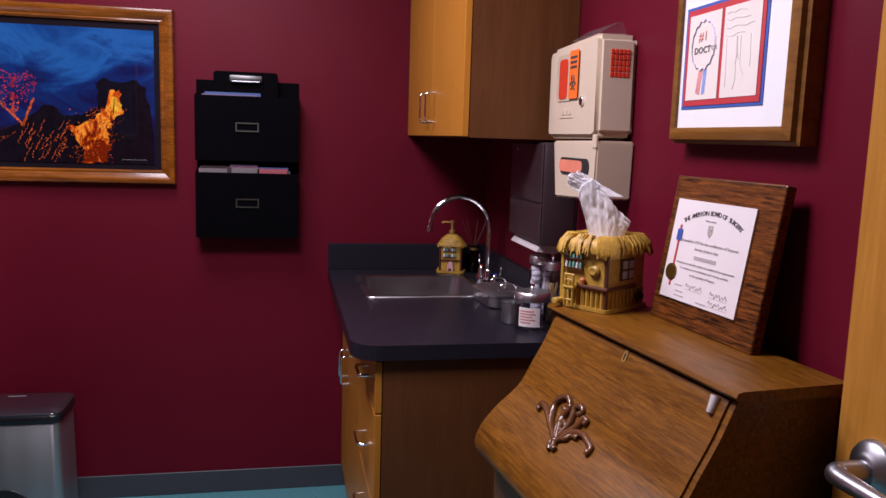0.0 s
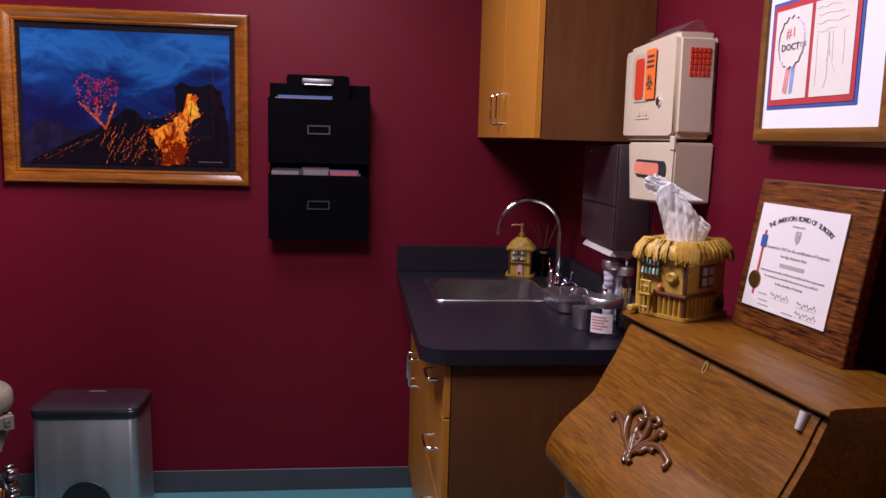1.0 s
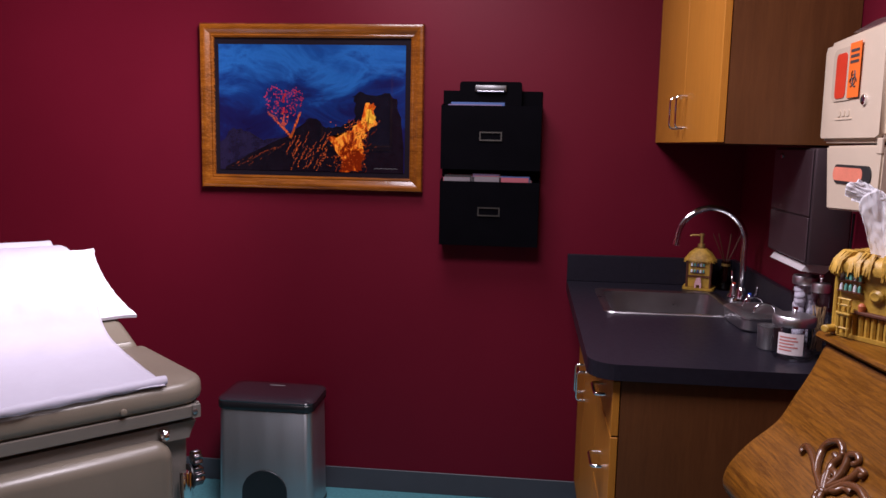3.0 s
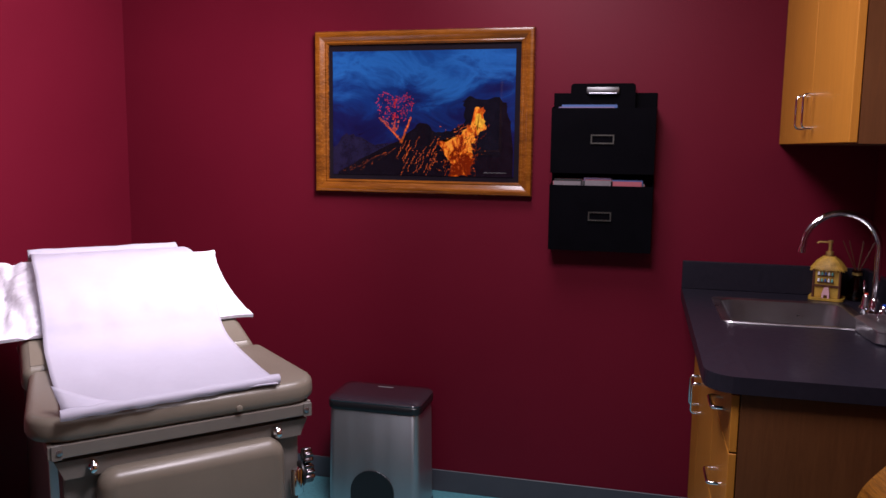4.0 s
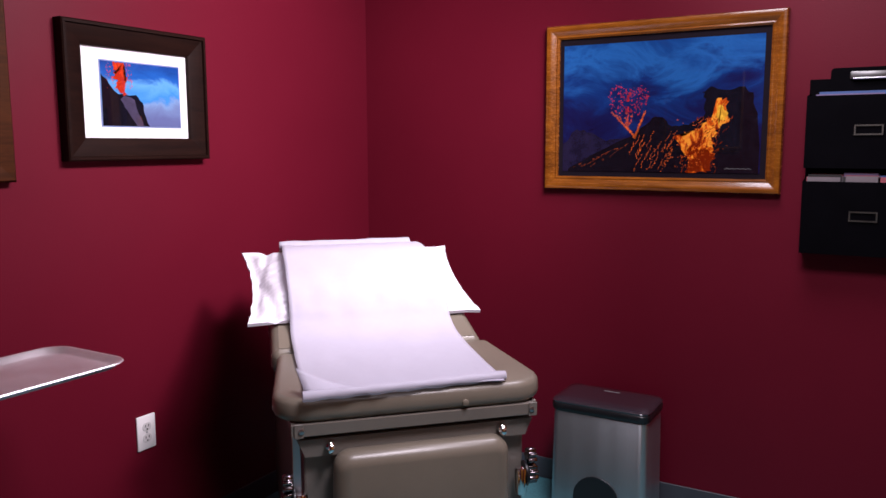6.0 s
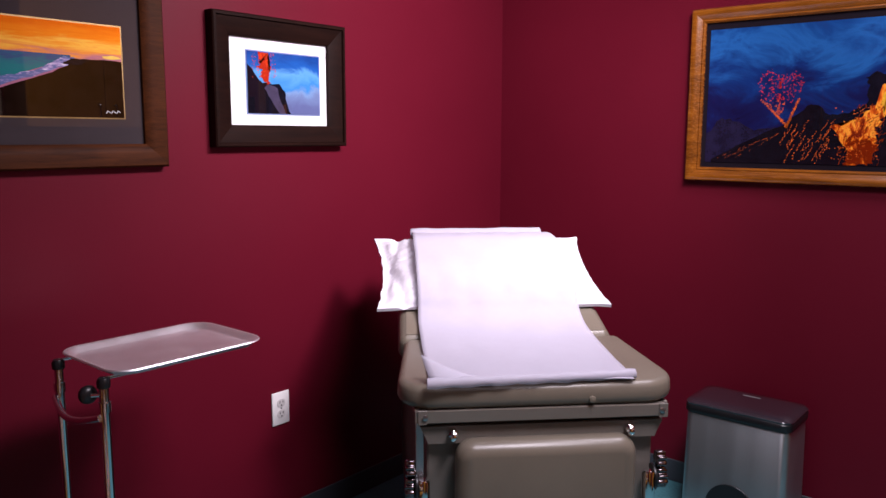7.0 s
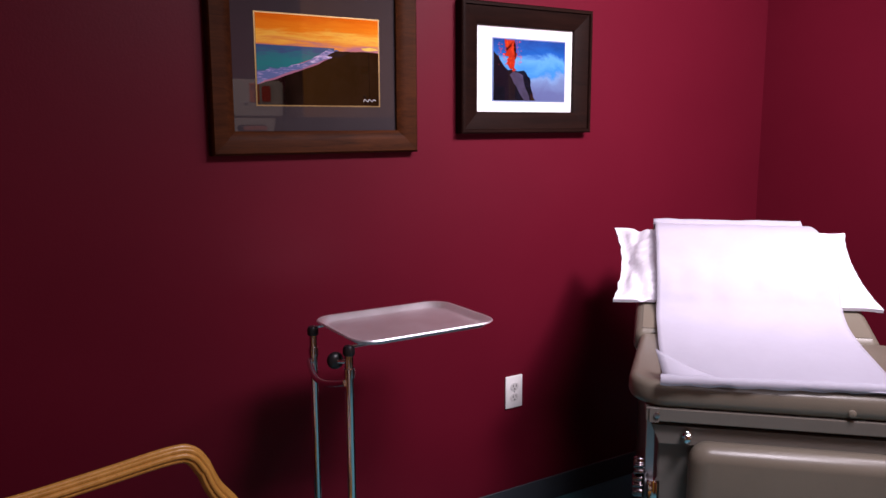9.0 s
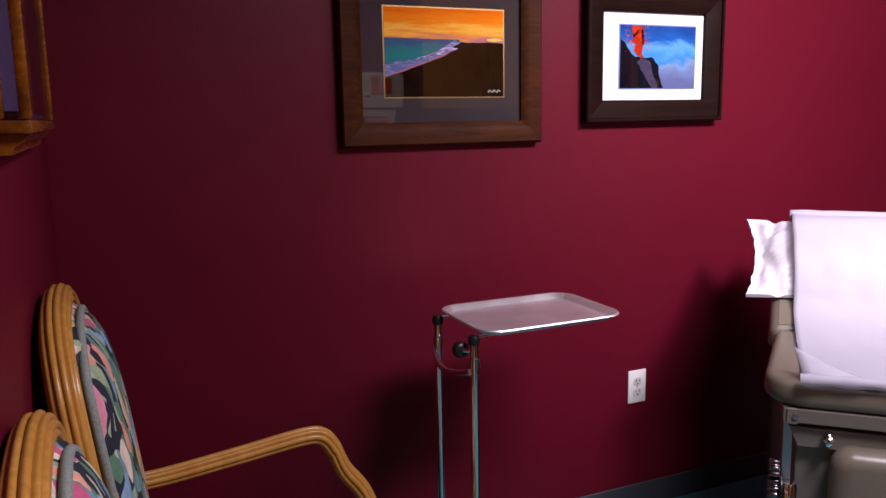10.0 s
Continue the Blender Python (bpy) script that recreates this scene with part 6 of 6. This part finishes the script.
def armchair(m, label):
    """Faces +y; the origin is on the floor under the middle of the back."""
    c = thing("armchair", m, label, "chair", "armchairs along the wall")

    def back_pt(u, z, out=0.0):
        return (u, 0.035 - (z - 0.45) * 0.14 + out, z)

    rim = []
    for u, z in ((0.0, 1.05), (0.09, 1.044), (0.165, 1.02), (0.212, 0.972), (0.232, 0.91), (0.235, 0.835), (0.228, 0.74), (0.215, 0.64), (0.20, 0.56)):
        rim.append((u, z))
    full = [(-u, z) for u, z in rim[:0:-1]] + rim
    pts = smooth_line([back_pt(u, z) for u, z in full], 5)
    part("back_frame", reeded(bmesh.new(), pts, 0.0205, 11, 66, deep=1.1), CHAIRWOOD, c, "reeded limed oak back frame", 75)
    part("back_bottom_rail", reeded(bmesh.new(), smooth_line([back_pt(-0.21, 0.58), back_pt(0, 0.565), back_pt(0.21, 0.58)], 5), 0.02), CHAIRWOOD, c, "", 75)
    # padded panel
    bm = bmesh.new()
    n, mrows = 22, 24
    front, rear = [], []
    for j in range(mrows + 1):
        z = 0.575 + (1.036 - 0.575) * j / mrows
        k = next((i for i in range(len(rim) - 1) if rim[i + 1][1] <= z <= rim[i][1]), len(rim) - 2)
        (u1, z1), (u0, z0) = rim[k], rim[k + 1]
        half = u0 + (u1 - u0) * (z - z0) / (z1 - z0) if z1 != z0 else u0
        half = max(0.02, half - 0.016)
        fr, rr = [], []
        for i in range(n + 1):
            u = -1 + 2 * i / n
            v = -1 + 2 * j / mrows
            bulge = 0.062 * max(0, 1 - u ** 4) ** 0.6 * max(0, 1 - v ** 4) ** 0.6
            fr.append(bm.verts.new(back_pt(u * half, z, 0.012 + bulge)))
            rr.append(bm.verts.new(back_pt(u * half, z, -0.008)))
        front.append(fr)
        rear.append(rr)
    for a, b2 in zip(front, front[1:]):
        for i in range(n):
            bm.faces.new((a[i], a[i + 1], b2[i + 1], b2[i]))
    for a, b2 in zip(rear, rear[1:]):
        for i in range(n):
            bm.faces.new((a[i], b2[i], b2[i + 1], a[i + 1]))
    part("back_pad", bm, FLORAL, c, "floral upholstered back pad", 70)
    inner = [(u * 0.93, z - (0.022 if z > 1 else 0)) for u, z in full]
    part("braid", tube(bmesh.new(), smooth_line([back_pt(u, z, 0.031) for u, z in inner], 5), 0.0075, 8), GIMP, c, "grey braid trim", 60)
    seat = part("seat_pad", cushion(bmesh.new(), taper(0.06, 0.61, 0.44, 0.54, 0.05, 0.10), 0.36, 0.47, 0.05), FLORAL, c, "floral upholstered seat", 60)
    part("seat_rail", cushion(bmesh.new(), taper(0.05, 0.625, 0.45, 0.555, 0.05, 0.10), 0.29, 0.362, 0.012), CHAIRWOOD, c, "", 60)
    for s in (-1, 1):
        arm = smooth_line([(s * 0.232, 0.00, 0.648), (s * 0.25, 0.11, 0.642), (s * 0.268, 0.28, 0.65), (s * 0.275, 0.43, 0.662), (s * 0.275, 0.478, 0.654), (s * 0.274, 0.504, 0.622)], 6)
        part("arm", reeded(bmesh.new(), arm, [0.0165 + 0.003 * (i / len(arm)) for i in range(len(arm))], 8, 48), CHAIRWOOD, c, "reeded limed oak arm", 75)
        post = smooth_line([(s * 0.274, 0.503, 0.628), (s * 0.272, 0.526, 0.575), (s * 0.268, 0.572, 0.515), (s * 0.262, 0.595, 0.44), (s * 0.255, 0.585, 0.33)], 6)
        part("arm_post", reeded(bmesh.new(), post, [0.0175 + 0.0025 * math.sin(math.pi * i / len(post)) for i in range(len(post))], 8, 48), CHAIRWOOD, c, "", 75)
        part("leg", tube(bmesh.new(), smooth_line([(s * 0.245, 0.58, 0.31), (s * 0.262, 0.60, 0.22), (s * 0.245, 0.59, 0.08), (s * 0.255, 0.605, 0.002)], 5), 0.022, 12), CHAIRWOOD, c, "", 60)
        part("leg", tube(bmesh.new(), smooth_line([(s * 0.205, 0.055, 0.56), (s * 0.205, 0.06, 0.3), (s * 0.205, 0.03, 0.12), (s * 0.205, 0.005, 0.002)], 5), 0.022, 12), CHAIRWOOD, c, "", 60)
    return c


ch = armchair(pose(-1.235, -0.026, 0.0) @ Matrix.Diagonal((1.02, 0.93, 1.06, 1)), "limed oak armchair with floral upholstery against the wall")
copy_thing(ch, pose(-0.638, -0.034, 0, 0, 0, 1) @ Matrix.Diagonal((1.0, 0.93, 0.98, 1)))

# ---- glazed display case on the door wall ----
box = thing("display_case", pose(-1.17, SOUTH + 0.001, 0, 0, 0, 180), "golden wood wall display case with glass front and ends", "display case")
SBW, SBZ0, SBZ1, SBD = 0.56, 1.384, 1.96, 0.042
for z0 in (SBZ0, SBZ1 - 0.016):
    part("frame_bar", boxed(-SBW / 2, SBW / 2, -SBD, 0, z0, z0 + 0.016, bevel=0.004), GOLDOAK, box, "", 40)
for sx in (-1, 1):
    xa, xb = sorted((sx * SBW / 2, sx * (SBW / 2 - 0.014)))
    for ya, yb in ((-SBD, -SBD + 0.013), (-0.014, -0.0005)):
        part("corner_post", boxed(xa, xb, ya, yb, SBZ0 + 0.0165, SBZ1 - 0.0165, bevel=0.003), GOLDOAK, box, "", 40)
    xm = sx * (SBW / 2 - 0.006)
    part("end_glass", boxed(xm - 0.001, xm + 0.001, -SBD + 0.0135, -0.0145, SBZ0 + 0.0165, SBZ1 - 0.0165), GLASS, box, "glass end pane")
VIOLET = plain("violet_cloth", (0.05, 0.032, 0.10), 0.8, vary=0.2)
part("back_cloth", boxed(-SBW / 2 + 0.0145, SBW / 2 - 0.0145, -0.006, -0.001, SBZ0 + 0.0165, SBZ1 - 0.0165), VIOLET, box, "violet cloth backing")
part("floor_cloth", boxed(-SBW / 2 + 0.0145, SBW / 2 - 0.0145, -SBD + 0.014, -0.0065, SBZ0 + 0.0165, SBZ0 + 0.026, bevel=0.003), VIOLET, box, "violet cloth floor")
part("front_glass", boxed(-SBW / 2 + 0.0145, SBW / 2 - 0.0145, -SBD + 0.003, -SBD + 0.006, SBZ0 + 0.0165, SBZ1 - 0.0165), GLASS, box)
part("ledge", prism(bmesh.new(), [(-SBD + 0.006, SBZ0 - 0.0005), (-SBD + 0.010, SBZ0 - 0.008), (-0.02, SBZ0 - 0.016), (-0.018, SBZ0 - 0.024), (0.0, SBZ0 - 0.024), (0.0, SBZ0 - 0.0005)], -SBW / 2 + 0.012, SBW / 2 - 0.012, "X"), GOLDOAK, box, "moulded wood ledge", 40)

# ---- the open door ----
DX = 0.915
door = thing("door_1", pose(0, 0, 0), "open flush maple veneer door with a satin lever", "door", "", "structure")
leafd = part("door_leaf", boxed(DX, DX + 0.042, SOUTH + 0.012, 0.752, 0.012, 2.05, bevel=0.0015, seg=1), DOORWOOD, door)
LY, LZ = 0.676, 1.036
ro = part("rose", lathe(bmesh.new(), [(0.040, DX), (0.040, DX - 0.005), (0.036, DX - 0.011), (0.026, DX - 0.014), (0.022, DX - 0.018), (0.016, DX - 0.02)], 36, (0, LY, LZ), "X"), NICKEL, leafd, "satin nickel rose", 40)
lv = smooth_line([(DX - 0.012, LY, LZ), (DX - 0.045, LY, LZ), (DX - 0.06, LY - 0.004, LZ), (DX - 0.064, LY - 0.025, LZ), (DX - 0.063, LY - 0.07, LZ), (DX - 0.058, LY - 0.115, LZ - 0.002)], 6)
part("lever", tube(bmesh.new(), lv, [0.0145 if i < 14 else 0.0135 - 0.0045 * (i - 14) / (len(lv) - 14) for i in range(len(lv))], 18), NICKEL, ro, "satin nickel lever", 60)
for z in (0.25, 1.05, 1.85):
    part("hinge", tube(bmesh.new(), [(DX - 0.004, SOUTH + 0.008, z - 0.045), (DX - 0.004, SOUTH + 0.008, z + 0.045)], 0.006, 10), NICKEL, leafd)
JAMB = plain("door_frame_paint", (0.12, 0.1, 0.1), 0.4, vary=0.06)
for x0, x1, z0, z1 in ((-0.12, -0.085, 0, 2.08), (0.875, 0.9, 0, 2.08), (-0.0845, 0.8745, 2.055, 2.08)):
    structure("trim", boxed(x0, x1, SOUTH - T - 0.01, SOUTH + (0.008 if x0 < 0 or z0 else -0.002), z0, z1), JAMB, "painted metal door frame", "door frame")
